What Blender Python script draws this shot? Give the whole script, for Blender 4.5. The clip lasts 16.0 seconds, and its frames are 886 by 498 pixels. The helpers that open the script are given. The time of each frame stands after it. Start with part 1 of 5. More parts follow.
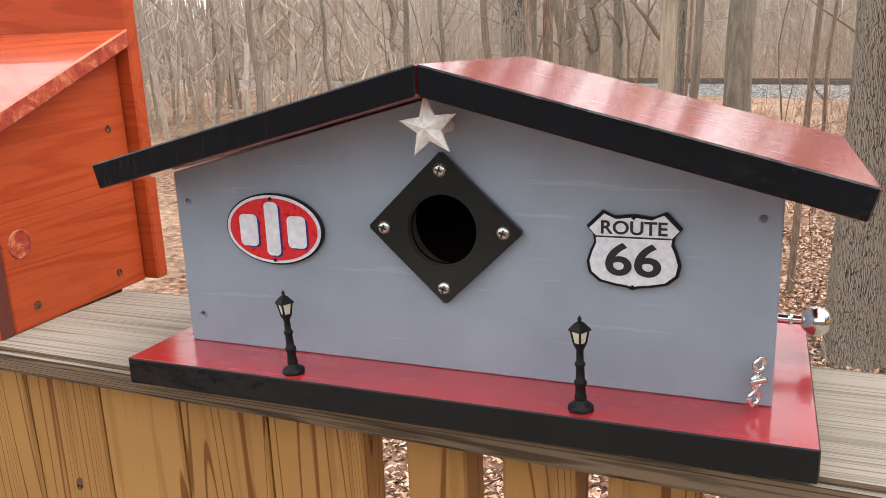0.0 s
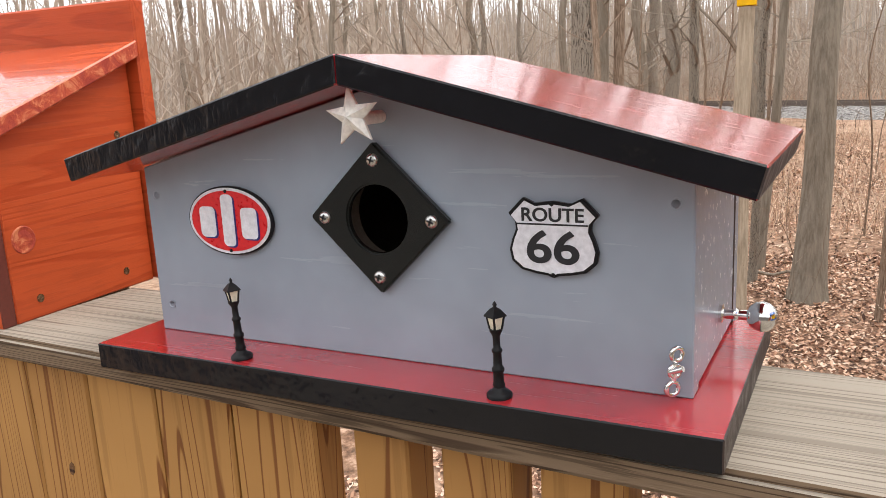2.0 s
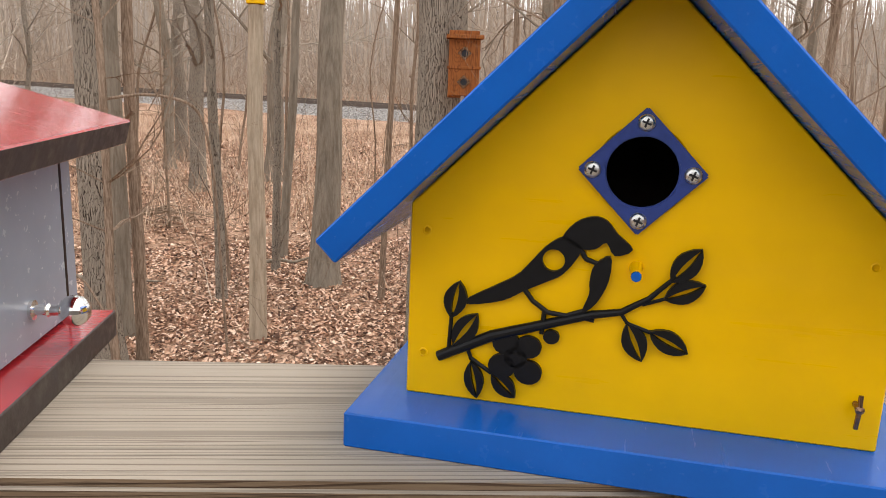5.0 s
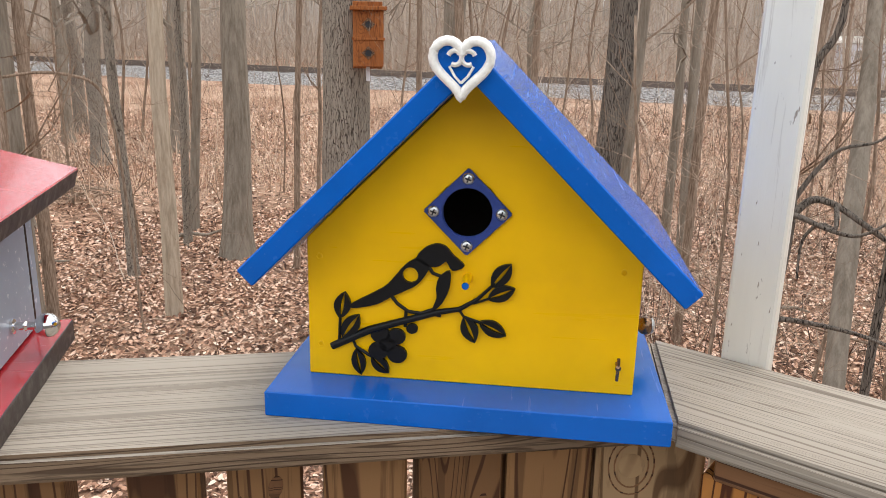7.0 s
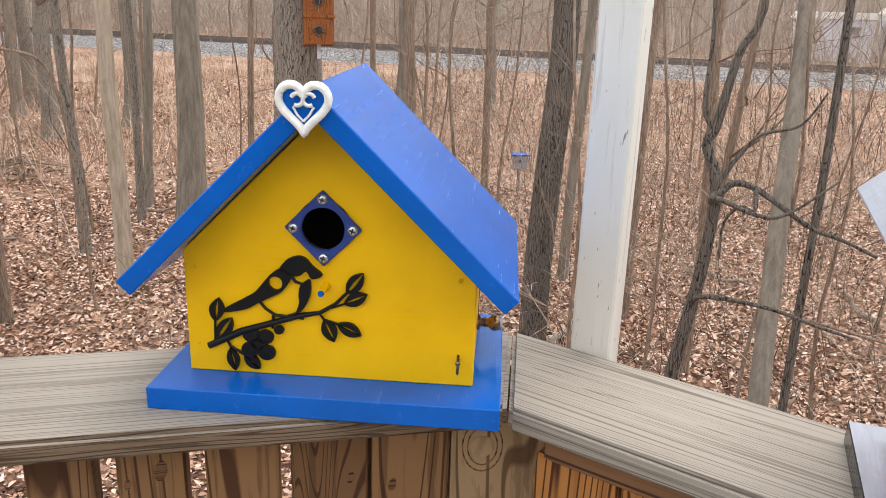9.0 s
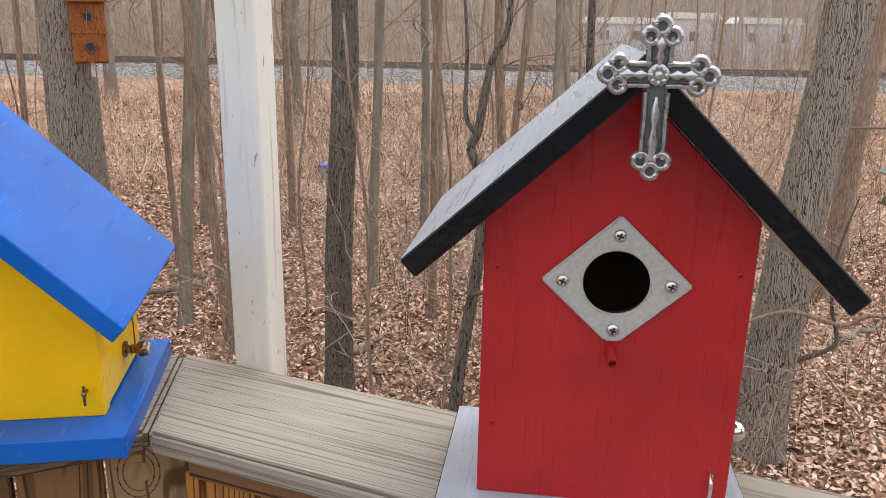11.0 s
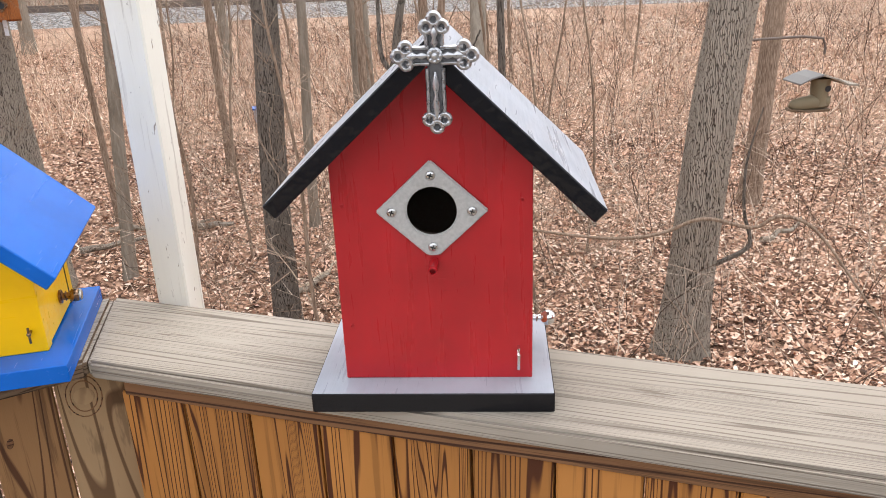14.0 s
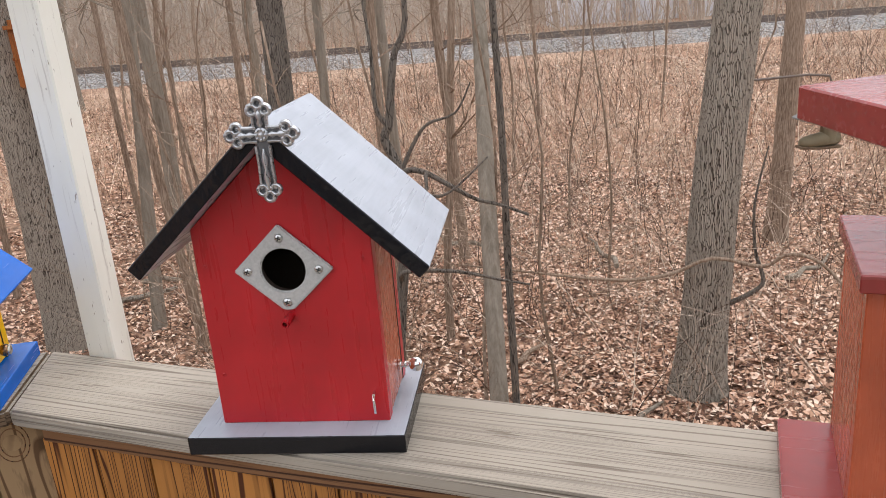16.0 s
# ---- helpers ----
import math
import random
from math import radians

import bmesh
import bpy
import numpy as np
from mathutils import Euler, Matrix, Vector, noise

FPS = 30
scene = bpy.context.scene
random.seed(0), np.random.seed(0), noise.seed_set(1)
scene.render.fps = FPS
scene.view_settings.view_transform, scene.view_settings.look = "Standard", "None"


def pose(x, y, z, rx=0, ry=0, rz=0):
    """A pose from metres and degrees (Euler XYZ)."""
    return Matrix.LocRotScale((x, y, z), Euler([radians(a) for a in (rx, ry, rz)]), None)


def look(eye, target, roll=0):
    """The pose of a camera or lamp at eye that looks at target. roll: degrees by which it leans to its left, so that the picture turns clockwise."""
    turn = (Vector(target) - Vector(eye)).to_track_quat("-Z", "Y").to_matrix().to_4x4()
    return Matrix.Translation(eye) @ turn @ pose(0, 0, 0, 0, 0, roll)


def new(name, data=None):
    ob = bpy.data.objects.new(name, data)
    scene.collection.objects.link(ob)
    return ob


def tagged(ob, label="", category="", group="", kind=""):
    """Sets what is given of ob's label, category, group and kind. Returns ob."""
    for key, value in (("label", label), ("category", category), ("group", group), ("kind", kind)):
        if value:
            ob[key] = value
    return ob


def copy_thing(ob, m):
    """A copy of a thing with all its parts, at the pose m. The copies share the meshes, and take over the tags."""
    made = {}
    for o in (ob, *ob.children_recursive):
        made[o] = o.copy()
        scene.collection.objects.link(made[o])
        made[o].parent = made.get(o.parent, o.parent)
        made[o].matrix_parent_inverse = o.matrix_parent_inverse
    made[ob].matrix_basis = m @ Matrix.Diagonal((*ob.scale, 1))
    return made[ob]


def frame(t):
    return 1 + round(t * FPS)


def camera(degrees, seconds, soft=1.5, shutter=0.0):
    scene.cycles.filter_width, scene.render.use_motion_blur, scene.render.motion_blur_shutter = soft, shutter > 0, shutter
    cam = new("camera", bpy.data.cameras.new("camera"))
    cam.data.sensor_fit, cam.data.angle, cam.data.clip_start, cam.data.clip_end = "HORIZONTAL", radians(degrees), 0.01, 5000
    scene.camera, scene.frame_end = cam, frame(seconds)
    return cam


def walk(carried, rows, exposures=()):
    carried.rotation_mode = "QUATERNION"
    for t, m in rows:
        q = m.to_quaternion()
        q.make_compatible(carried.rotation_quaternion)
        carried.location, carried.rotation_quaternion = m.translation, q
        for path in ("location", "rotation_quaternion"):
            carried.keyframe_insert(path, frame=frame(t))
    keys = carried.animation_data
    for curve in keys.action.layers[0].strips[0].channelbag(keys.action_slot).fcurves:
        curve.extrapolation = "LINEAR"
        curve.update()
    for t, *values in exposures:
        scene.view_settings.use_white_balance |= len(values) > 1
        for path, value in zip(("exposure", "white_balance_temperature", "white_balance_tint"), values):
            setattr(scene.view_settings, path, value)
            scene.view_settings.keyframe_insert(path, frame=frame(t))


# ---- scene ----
cam = camera(58.3, 16.0, 0.65)
PATH = [
    (0, (0.184, -0.448, 2.22), (-0.554, 1.347, 1.739), -2.3),
    (0.5, (0.213, -0.446, 2.211), (-0.691, 1.279, 1.753), -3.5),
    (1, (0.245, -0.438, 2.203), (-0.739, 1.249, 1.771), -3.9),
    (1.5, (0.263, -0.43, 2.201), (-0.723, 1.259, 1.785), -3.6),
    (2, (0.271, -0.421, 2.196), (-0.654, 1.304, 1.784), -3.0),
    (2.5, (0.283, -0.403, 2.202), (-0.432, 1.417, 1.781), -1.7),
    (3, (0.304, -0.387, 2.2), (-0.207, 1.499, 1.773), -0.3),
    (3.5, (0.317, -0.38, 2.198), (-0.039, 1.541, 1.768), 0.7),
    (4, (0.349, -0.378, 2.201), (0.147, 1.564, 1.771), 1.3),
    (4.5, (0.377, -0.378, 2.191), (0.332, 1.574, 1.759), 1.9),
    (5, (0.402, -0.389, 2.194), (0.569, 1.554, 1.753), 2.2),
    (5.2, (0.41, -0.399, 2.2), (0.653, 1.535, 1.751), 2.2),
    (7.5, (0.409, -0.572, 2.282), (0.798, 1.308, 1.723), 1.7),
    (8, (0.414, -0.595, 2.29), (0.824, 1.271, 1.699), 2.2),
    (8.5, (0.441, -0.611, 2.306), (0.861, 1.249, 1.701), 1.9),
    (9, (0.477, -0.62, 2.322), (0.937, 1.234, 1.729), 1.8),
    (9.5, (0.518, -0.632, 2.329), (1.068, 1.201, 1.747), 1.1),
    (10, (0.563, -0.645, 2.329), (1.251, 1.147, 1.767), 1.6),
    (10.2, (0.586, -0.653, 2.33), (1.331, 1.118, 1.773), 1.9),
    (12.3, (0.641, -0.801, 2.36), (1.612, 0.842, 1.76), -1.5),
    (12.5, (0.637, -0.808, 2.358), (1.619, 0.824, 1.747), -2.0),
    (13, (0.643, -0.802, 2.369), (1.615, 0.808, 1.688), -2.1),
    (13.5, (0.63, -0.825, 2.374), (1.591, 0.775, 1.657), -2.2),
    (14, (0.629, -0.875, 2.393), (1.576, 0.73, 1.667), -2.3),
    (14.5, (0.638, -0.91, 2.397), (1.542, 0.736, 1.708), -2.0),
    (15, (0.638, -0.949, 2.405), (1.488, 0.737, 1.747), -2.8),
    (15.5, (0.69, -0.989, 2.415), (1.539, 0.71, 1.787), -3.4),
    (16, (0.753, -1.016, 2.416), (1.631, 0.672, 1.799), -4.6),
]
walk(cam, [(t, look(eye, target, roll)) for t, eye, target, roll in PATH],
     [(0.0, 0.15, 6900, 12), (2.3, 0.1, 7000, 13), (3.0, -0.06, 7000, 13), (3.8, -0.03, 7100, 13), (5.2, -0.02, 7200, 14), (7.5, 0.09, 6600, 11), (8.5, 0.16, 6550, 11), (9.0, 0.09, 6600, 12), (10.0, -0.12, 6620, 12),
      (12.4, -0.1, 6620, 13), (13.0, 0.13, 6600, 13), (13.5, 0.11, 6600, 13), (14.0, 0.25, 6600, 13), (14.5, 0.07, 6600, 13), (15.0, 0.06, 6600, 13), (16.0, -0.05, 6600, 13)])

# ---- world, sun, exposure ----
world = bpy.data.worlds.new("overcast_sky")
scene.world = world
world.use_nodes = True
wn = world.node_tree.nodes
wl = world.node_tree.links
sky = wn.new("ShaderNodeTexSky")
sky.sky_type = "NISHITA"
sky.sun_disc = False
sky.sun_elevation = radians(68)
sky.sun_rotation = radians(63)
sky.air_density, sky.dust_density, sky.ozone_density = 1.0, 4.0, 1.0
grey_sky = wn.new("ShaderNodeHueSaturation")
grey_sky.inputs["Saturation"].default_value = 0.22
wl.new(sky.outputs[0], grey_sky.inputs["Color"])
cloud_layer = wn.new("ShaderNodeMix")
cloud_layer.data_type = "RGBA"
cloud_layer.inputs[0].default_value = 0.8
cloud_layer.inputs[7].default_value = (5.45, 5.9, 6.45, 1)
wl.new(grey_sky.outputs[0], cloud_layer.inputs[6])
wl.new(cloud_layer.outputs[2], wn["Background"].inputs["Color"])
wn["Background"].inputs["Strength"].default_value = 0.31

sun_data = bpy.data.lights.new("sun", "SUN")
sun_data.energy, sun_data.angle, sun_data.color = 1.3, radians(40), (1.0, 0.96, 0.9)
sun = new("sun", sun_data)
sun.matrix_world = look((0, 0, 10), (-2.4, -1.2, 3.0))
scene.view_settings.exposure = 0.0


# ---- materials ----
class Nodes:
    """A small builder for one material's node tree."""

    def __init__(self, name, rough=0.5, metal=0.0, spec=0.5):
        self.mat = bpy.data.materials.new(name)
        self.mat.use_nodes = True
        self.n, self.l = self.mat.node_tree.nodes, self.mat.node_tree.links
        self.p = self.n["Principled BSDF"]
        self.p.inputs["Roughness"].default_value = rough
        self.p.inputs["Metallic"].default_value = metal
        self.p.inputs["Specular IOR Level"].default_value = spec
        self.co = self.n.new("ShaderNodeTexCoord").outputs["Object"]

    def scaled(self, s):
        m = self.n.new("ShaderNodeMapping")
        m.inputs["Scale"].default_value = s
        self.l.new(self.co, m.inputs["Vector"])
        return m.outputs[0]

    def noise(self, s, scale=1.0, detail=4.0, rough=0.55, distort=0.0):
        t = self.n.new("ShaderNodeTexNoise")
        t.inputs["Scale"].default_value, t.inputs["Detail"].default_value = scale, detail
        t.inputs["Roughness"].default_value, t.inputs["Distortion"].default_value = rough, distort
        self.l.new(self.scaled(s), t.inputs["Vector"])
        return t.outputs["Fac"]

    def ramp(self, fac, stops):
        r = self.n.new("ShaderNodeValToRGB")
        e = r.color_ramp.elements
        while len(e) < len(stops):
            e.new(0.5)
        for k, (pos, c) in zip(e, stops):
            k.position = pos
            k.color = (*c, 1) if len(c) == 3 else c
        self.l.new(fac, r.inputs[0])
        return r.outputs["Color"]

    def mix(self, fac, a, b, kind="MIX"):
        m = self.n.new("ShaderNodeMix")
        m.data_type, m.blend_type = "RGBA", kind
        for sock, v in ((m.inputs[0], fac), (m.inputs[6], a), (m.inputs[7], b)):
            if isinstance(v, (int, float)):
                sock.default_value = v
            elif isinstance(v, tuple):
                sock.default_value = (*v, 1)
            else:
                self.l.new(v, sock)
        return m.outputs[2]

    def random(self):
        return self.n.new("ShaderNodeObjectInfo").outputs["Random"]

    def island(self):
        return self.n.new("ShaderNodeNewGeometry").outputs["Random Per Island"]

    def maprange(self, fac, a, b, c, d):
        m = self.n.new("ShaderNodeMapRange")
        for i, v in enumerate((a, b, c, d)):
            m.inputs[i + 1].default_value = v
        self.l.new(fac, m.inputs[0])
        return m.outputs[0]

    def color(self, c):
        if isinstance(c, tuple):
            self.p.inputs["Base Color"].default_value = (*c, 1)
        else:
            self.l.new(c, self.p.inputs["Base Color"])
        return self

    def rough(self, fac, lo, hi):
        self.l.new(self.maprange(fac, 0.3, 0.7, lo, hi), self.p.inputs["Roughness"])
        return self

    def bump(self, fac, strength, dist=0.001):
        b = self.n.new("ShaderNodeBump")
        b.inputs["Strength"].default_value, b.inputs["Distance"].default_value = strength, dist
        self.l.new(fac, b.inputs["Height"])
        if self.p.inputs["Normal"].is_linked:
            self.l.new(self.p.inputs["Normal"].links[0].from_socket, b.inputs["Normal"])
        self.l.new(b.outputs[0], self.p.inputs["Normal"])
        return self


def paint(name, c, rough=0.25, along=(9, 160, 160), worn=0.25, bump=0.35, dark=0.8, spec=0.5, coat=0.0, relief=0.0008):
    """Brushed gloss paint on sawn board: brush lines along one axis, blotches, small wear."""
    m = Nodes(name, rough)
    lines = m.noise(along, 1.0, 5, 0.6)
    blot = m.noise((14, 14, 14), 1.0, 3)
    lo = tuple(v * dark for v in c)
    hi = tuple(min(1, v * 1.1) for v in c)
    col = m.mix(m.maprange(blot, 0.3, 0.7, 0, 1), lo, hi)
    col = m.mix(m.maprange(lines, 0.58, 0.75, 0, worn), col, tuple(min(1, v * 0.6 + 0.08) for v in c))
    m.color(col).rough(lines, rough * 0.7, rough * 1.5)
    m.bump(lines, bump, 0.0006)
    m.bump(m.noise((60, 60, 60), 1.0, 2), bump * 0.5, relief)
    m.p.inputs["Specular IOR Level"].default_value = spec
    m.p.inputs["Coat Weight"].default_value, m.p.inputs["Coat Roughness"].default_value, m.p.inputs["Coat IOR"].default_value = coat, 0.12, 1.6
    return m.mat


def plain(name, c, rough=0.4, metal=0.0):
    m = Nodes(name, rough, metal)
    f = m.noise((300, 300, 300), 1.0, 3)
    m.color(m.mix(m.maprange(f, 0.3, 0.7, 0, 1), tuple(v * 0.85 for v in c), tuple(min(1, v * 1.1) for v in c)))
    m.rough(f, rough * 0.8, rough * 1.3)
    return m.mat


def timber(name, light, darkc, grain=(3, 90, 90), rough=0.75, bump=0.5, cracks=0.5, vary=0.35, lines=26.0, ring=0.16, spread=0.0):
    """Sawn softwood: long grain lines with bent figure, fine cracks and blotches."""
    m = Nodes(name, rough, 0.0, 0.25)
    rnd = m.random()
    off = m.n.new("ShaderNodeVectorMath")
    off.operation = "MULTIPLY_ADD"
    comb = m.n.new("ShaderNodeCombineXYZ")
    for i in range(3):
        m.l.new(rnd, comb.inputs[i])
    off.inputs[1].default_value = (7.3, 3.1, 5.7)
    m.l.new(comb.outputs[0], off.inputs[0])
    m.l.new(m.co, off.inputs[2])
    m.co = off.outputs[0]
    broad = m.noise(tuple(g * 0.28 for g in grain), 1.0, 2, 0.5, 0.9)
    w = m.n.new("ShaderNodeMath")
    w.operation = "MULTIPLY"
    w.inputs[1].default_value = lines
    m.l.new(broad, w.inputs[0])
    if spread:
        m.l.new(m.maprange(rnd, 0, 1, lines * (1 - spread), lines * (1 + spread)), w.inputs[1])
    fr = m.n.new("ShaderNodeMath")
    fr.operation = "PINGPONG"
    fr.inputs[1].default_value = 0.5
    m.l.new(w.outputs[0], fr.inputs[0])
    rings = m.maprange(fr.outputs[0], ring * 0.5, ring, 0, 1)
    fine = m.noise(tuple(g * 3.0 for g in grain), 1.0, 4, 0.65)
    blot = m.noise((5, 5, 5), 1.0, 3)
    col = m.mix(rings, darkc, light)
    col = m.mix(m.maprange(fine, 0.53, 0.6, 0, cracks), col, tuple(v * 0.45 for v in darkc))
    col = m.mix(m.maprange(blot, 0.35, 0.75, 0, 0.45), col, (0.62, 0.6, 0.58), "MULTIPLY")
    col = m.mix(m.maprange(rnd, 0, 1, 0, vary), col, tuple(v * 0.75 for v in darkc))
    m.color(col)
    m.bump(rings, bump * 0.5, 0.001)
    m.bump(fine, bump, 0.0012)
    return m.mat


def bark(name, light, darkc, ridges=40, lichen=None, relief=0.022, grain=0.22):
    m = Nodes(name, 0.95, 0.0, 0.1)
    wob = m.n.new("ShaderNodeTexNoise")
    wob.inputs["Scale"].default_value, wob.inputs["Detail"].default_value = 1.0, 3
    m.l.new(m.scaled((ridges * 0.35, ridges * 0.35, ridges * 0.2)), wob.inputs["Vector"])
    shift = m.n.new("ShaderNodeVectorMath")
    shift.operation = "MULTIPLY_ADD"
    shift.inputs[1].default_value = (0.9, 0.9, 0.9)
    m.l.new(wob.outputs["Color"], shift.inputs[0])
    m.l.new(m.scaled((ridges, ridges, ridges * 0.08)), shift.inputs[2])
    cell = m.n.new("ShaderNodeTexVoronoi")
    cell.feature = "DISTANCE_TO_EDGE"
    m.l.new(shift.outputs[0], cell.inputs["Vector"])
    fine = m.noise((ridges * 2.5, ridges * 2.5, ridges * 0.3), 1.0, 5, 0.7)
    a = m.mix(grain, m.maprange(cell.outputs["Distance"], 0.0, 0.075, 0.3, 0.68), fine)
    b = m.noise((2.2, 2.2, 1.1), 1.0, 4)
    col = m.ramp(a, [(0.36, tuple(v * 0.8 for v in darkc)), (0.44, darkc), (0.53, tuple((x + y) / 2 for x, y in zip(light, darkc))), (0.63, light)])
    col = m.mix(m.maprange(b, 0.4, 0.7, 0, 0.4), col, lichen or tuple(v * 1.15 for v in light))
    m.color(col)
    m.bump(a, 1.0, relief)
    m.bump(m.noise((90, 90, 30), 1.0, 3), 0.5, 0.004)
    return m.mat


GREY = paint("grey_gloss_paint", (0.29, 0.33, 0.385), 0.2, (8, 150, 150), 0.0, 0.12, 0.9)
RED = paint("red_gloss_paint", (0.45, 0.022, 0.028), 0.2, (7, 170, 170), 0.1, 0.3, 0.85, 0.5, 0.8)
BLACK = paint("black_gloss_paint", (0.007, 0.007, 0.009), 0.15, (170, 170, 45), 0.0, 1.0, 0.8, 0.3, 0.0, 0.003)
EDGE = paint("worn_black_end_grain", (0.05, 0.035, 0.03), 0.45, (60, 90, 90), 0.5, 0.8)
YELLOW = paint("yellow_gloss_paint", (0.92, 0.51, 0.0), 0.34, (8, 120, 120), 0.0, 0.12, 0.94, 0.3)
BLUE = paint("blue_gloss_paint", (0.0, 0.112, 0.5), 0.2, (160, 9, 160), 0.0, 0.35, 0.86, 0.22, 0.04)
BARN = paint("barn_red_paint", (0.43, 0.011, 0.016), 0.3, (120, 120, 8), 0.05, 0.25, 0.82)
SILVER = paint("silver_grey_paint", (0.36, 0.38, 0.42), 0.3, (150, 8, 150), 0.3, 0.9, 0.85)
TERRA = paint("terracotta_stain_and_door_sheen", (0.42, 0.085, 0.035), 0.25, (120, 120, 7), 0.3, 0.3, 0.75)
MAROON = paint("maroon_gloss_paint", (0.26, 0.035, 0.03), 0.22, (8, 140, 140), 0.3, 0.4, 0.75)
wp = Nodes("flaking_white_paint", 0.6)
wp_line = wp.noise((110, 110, 5), 1.0, 5, 0.65)
wp_fleck = wp.noise((160, 160, 45), 1.0, 3, 0.6)
wp_col = wp.mix(wp.maprange(wp.noise((9, 9, 3)), 0.35, 0.7, 0, 1), (0.68, 0.65, 0.56), (0.8, 0.78, 0.7))
wp_col = wp.mix(wp.maprange(wp_line, 0.57, 0.66, 0, 0.55), wp_col, (0.36, 0.31, 0.24))
wp.color(wp.mix(wp.maprange(wp_fleck, 0.655, 0.7, 0, 0.85), wp_col, (0.2, 0.15, 0.1))).bump(wp_line, 0.5, 0.001)
WHITE_POST = wp.mat
STAIN = timber("orange_wood_stain", (0.55, 0.088, 0.026), (0.47, 0.066, 0.018), (60, 4, 60), 0.35, 0.25, 0.2, 0.1, 11.0, 0.25)
STAIN_UPRIGHT = timber("orange_wood_stain_upright", (0.55, 0.088, 0.026), (0.46, 0.066, 0.018), (55, 55, 4), 0.35, 0.25, 0.2, 0.1, 9.0, 0.2)
STAIN_CROSS = timber("orange_wood_stain_crosswise", (0.55, 0.088, 0.026), (0.46, 0.066, 0.018), (4, 55, 55), 0.35, 0.25, 0.2, 0.1, 9.0, 0.2)
STAIN_ROOF = timber("orange_wood_stain_roof", (0.6, 0.095, 0.027), (0.5, 0.07, 0.02), (4, 50, 50), 0.2, 0.12, 0.14, 0.1, 11.0, 0.4)
STAIN_ROOF.node_tree.nodes["Principled BSDF"].inputs["Coat Weight"].default_value = 0.6
DARK_STAIN = plain("dark_stained_end", (0.14, 0.03, 0.02), 0.4)
se = Nodes("rough_stained_edge", 0.6)
se_patch = se.noise((55, 55, 55), 1.0, 4, 0.7, 0.8)
se.color(se.ramp(se_patch, [(0.4, (0.34, 0.035, 0.018)), (0.52, (0.48, 0.075, 0.028)), (0.6, (0.62, 0.19, 0.085))])).bump(se_patch, 0.8, 0.002)
STAIN_EDGE = se.mat
CAP = timber("weathered_grey_timber", (0.375, 0.328, 0.268), (0.225, 0.184, 0.146), (0.7, 70, 70), 0.85, 1.0, 0.42, 0.1, 32.0, 0.12)
PINE = timber("treated_pine", (0.54, 0.28, 0.09), (0.24, 0.09, 0.025), (30, 30, 1.2), 0.6, 0.4, 0.22, 0.3, 30.0, 0.09, 0.5)
AMBER_PINE = timber("amber_treated_pine", (0.5, 0.215, 0.055), (0.085, 0.026, 0.01), (34, 34, 0.9), 0.55, 0.5, 0.3, 0.3, 40.0, 0.15, 0.7)
BROWN_PINE = timber("brown_treated_pine", (0.3, 0.16, 0.068), (0.09, 0.037, 0.016), (34, 34, 1.3), 0.65, 0.45, 0.45, 0.4, 34.0, 0.12, 0.5)
POST_WOOD = timber("tan_post_timber", (0.4, 0.262, 0.14), (0.15, 0.083, 0.04), (17, 17, 3.0), 0.75, 0.5, 0.4, 0.1, 24.0, 0.13)
CAP_EDGE = timber("brown_cap_edge", (0.22, 0.15, 0.095), (0.09, 0.056, 0.034), (1.5, 70, 70), 0.85, 0.9, 0.6, 0.1, 36.0)
RAIL = timber("brown_rail_timber", (0.23, 0.115, 0.053), (0.06, 0.025, 0.014), (1.2, 55, 55), 0.75, 0.4, 0.5, 0.2, 26.0, 0.2)
CHROME = plain("polished_chrome", (0.75, 0.74, 0.72), 0.1, 1.0)
ZINC = plain("zinc_screw", (0.62, 0.62, 0.6), 0.28, 1.0)
PEWTER = plain("antique_pewter", (0.5, 0.5, 0.51), 0.3, 0.9)
PEWTER_DARK = plain("dark_pewter_recess", (0.13, 0.13, 0.135), 0.5, 0.6)
BLACK_METAL = plain("black_metal", (0.008, 0.008, 0.009), 0.4)
BLACK_METAL.node_tree.nodes["Principled BSDF"].inputs["Specular IOR Level"].default_value = 0.22
BLACK_PRINT = plain("black_print", (0.012, 0.012, 0.015), 0.5)
WHITE_ENAMEL = plain("white_enamel", (0.72, 0.72, 0.76), 0.35)
RED_ENAMEL = plain("red_enamel", (0.68, 0.02, 0.025), 0.3)
NAVY = plain("navy_print", (0.02, 0.02, 0.16), 0.4)
CREAM = plain("chipped_cream_paint", (0.88, 0.86, 0.79), 0.45)
LAMP_GLASS = plain("milky_lamp_glass", (0.75, 0.7, 0.55), 0.3)
PLATE_BLACK = plain("black_hole_plate", (0.012, 0.013, 0.012), 0.16)
PLATE_BLUE = plain("blue_ribbed_plate", (0.02, 0.05, 0.24), 0.4)
PLATE_GREY = plain("grey_painted_plate", (0.44, 0.43, 0.41), 0.4)
# inner faces: the shade inside the boxes is put into this near-black brown
INSIDE = plain("shade_dark_inner_wood", (0.05, 0.032, 0.022), 0.9)
CEDAR = timber("cedar_nest_box", (0.36, 0.12, 0.03), (0.2, 0.055, 0.015), (30, 30, 3), 0.7, 0.4, 0.5, 0.1, 26.0, 0.12)
BRONZE = plain("bronze_knob", (0.25, 0.15, 0.09), 0.25, 0.9)


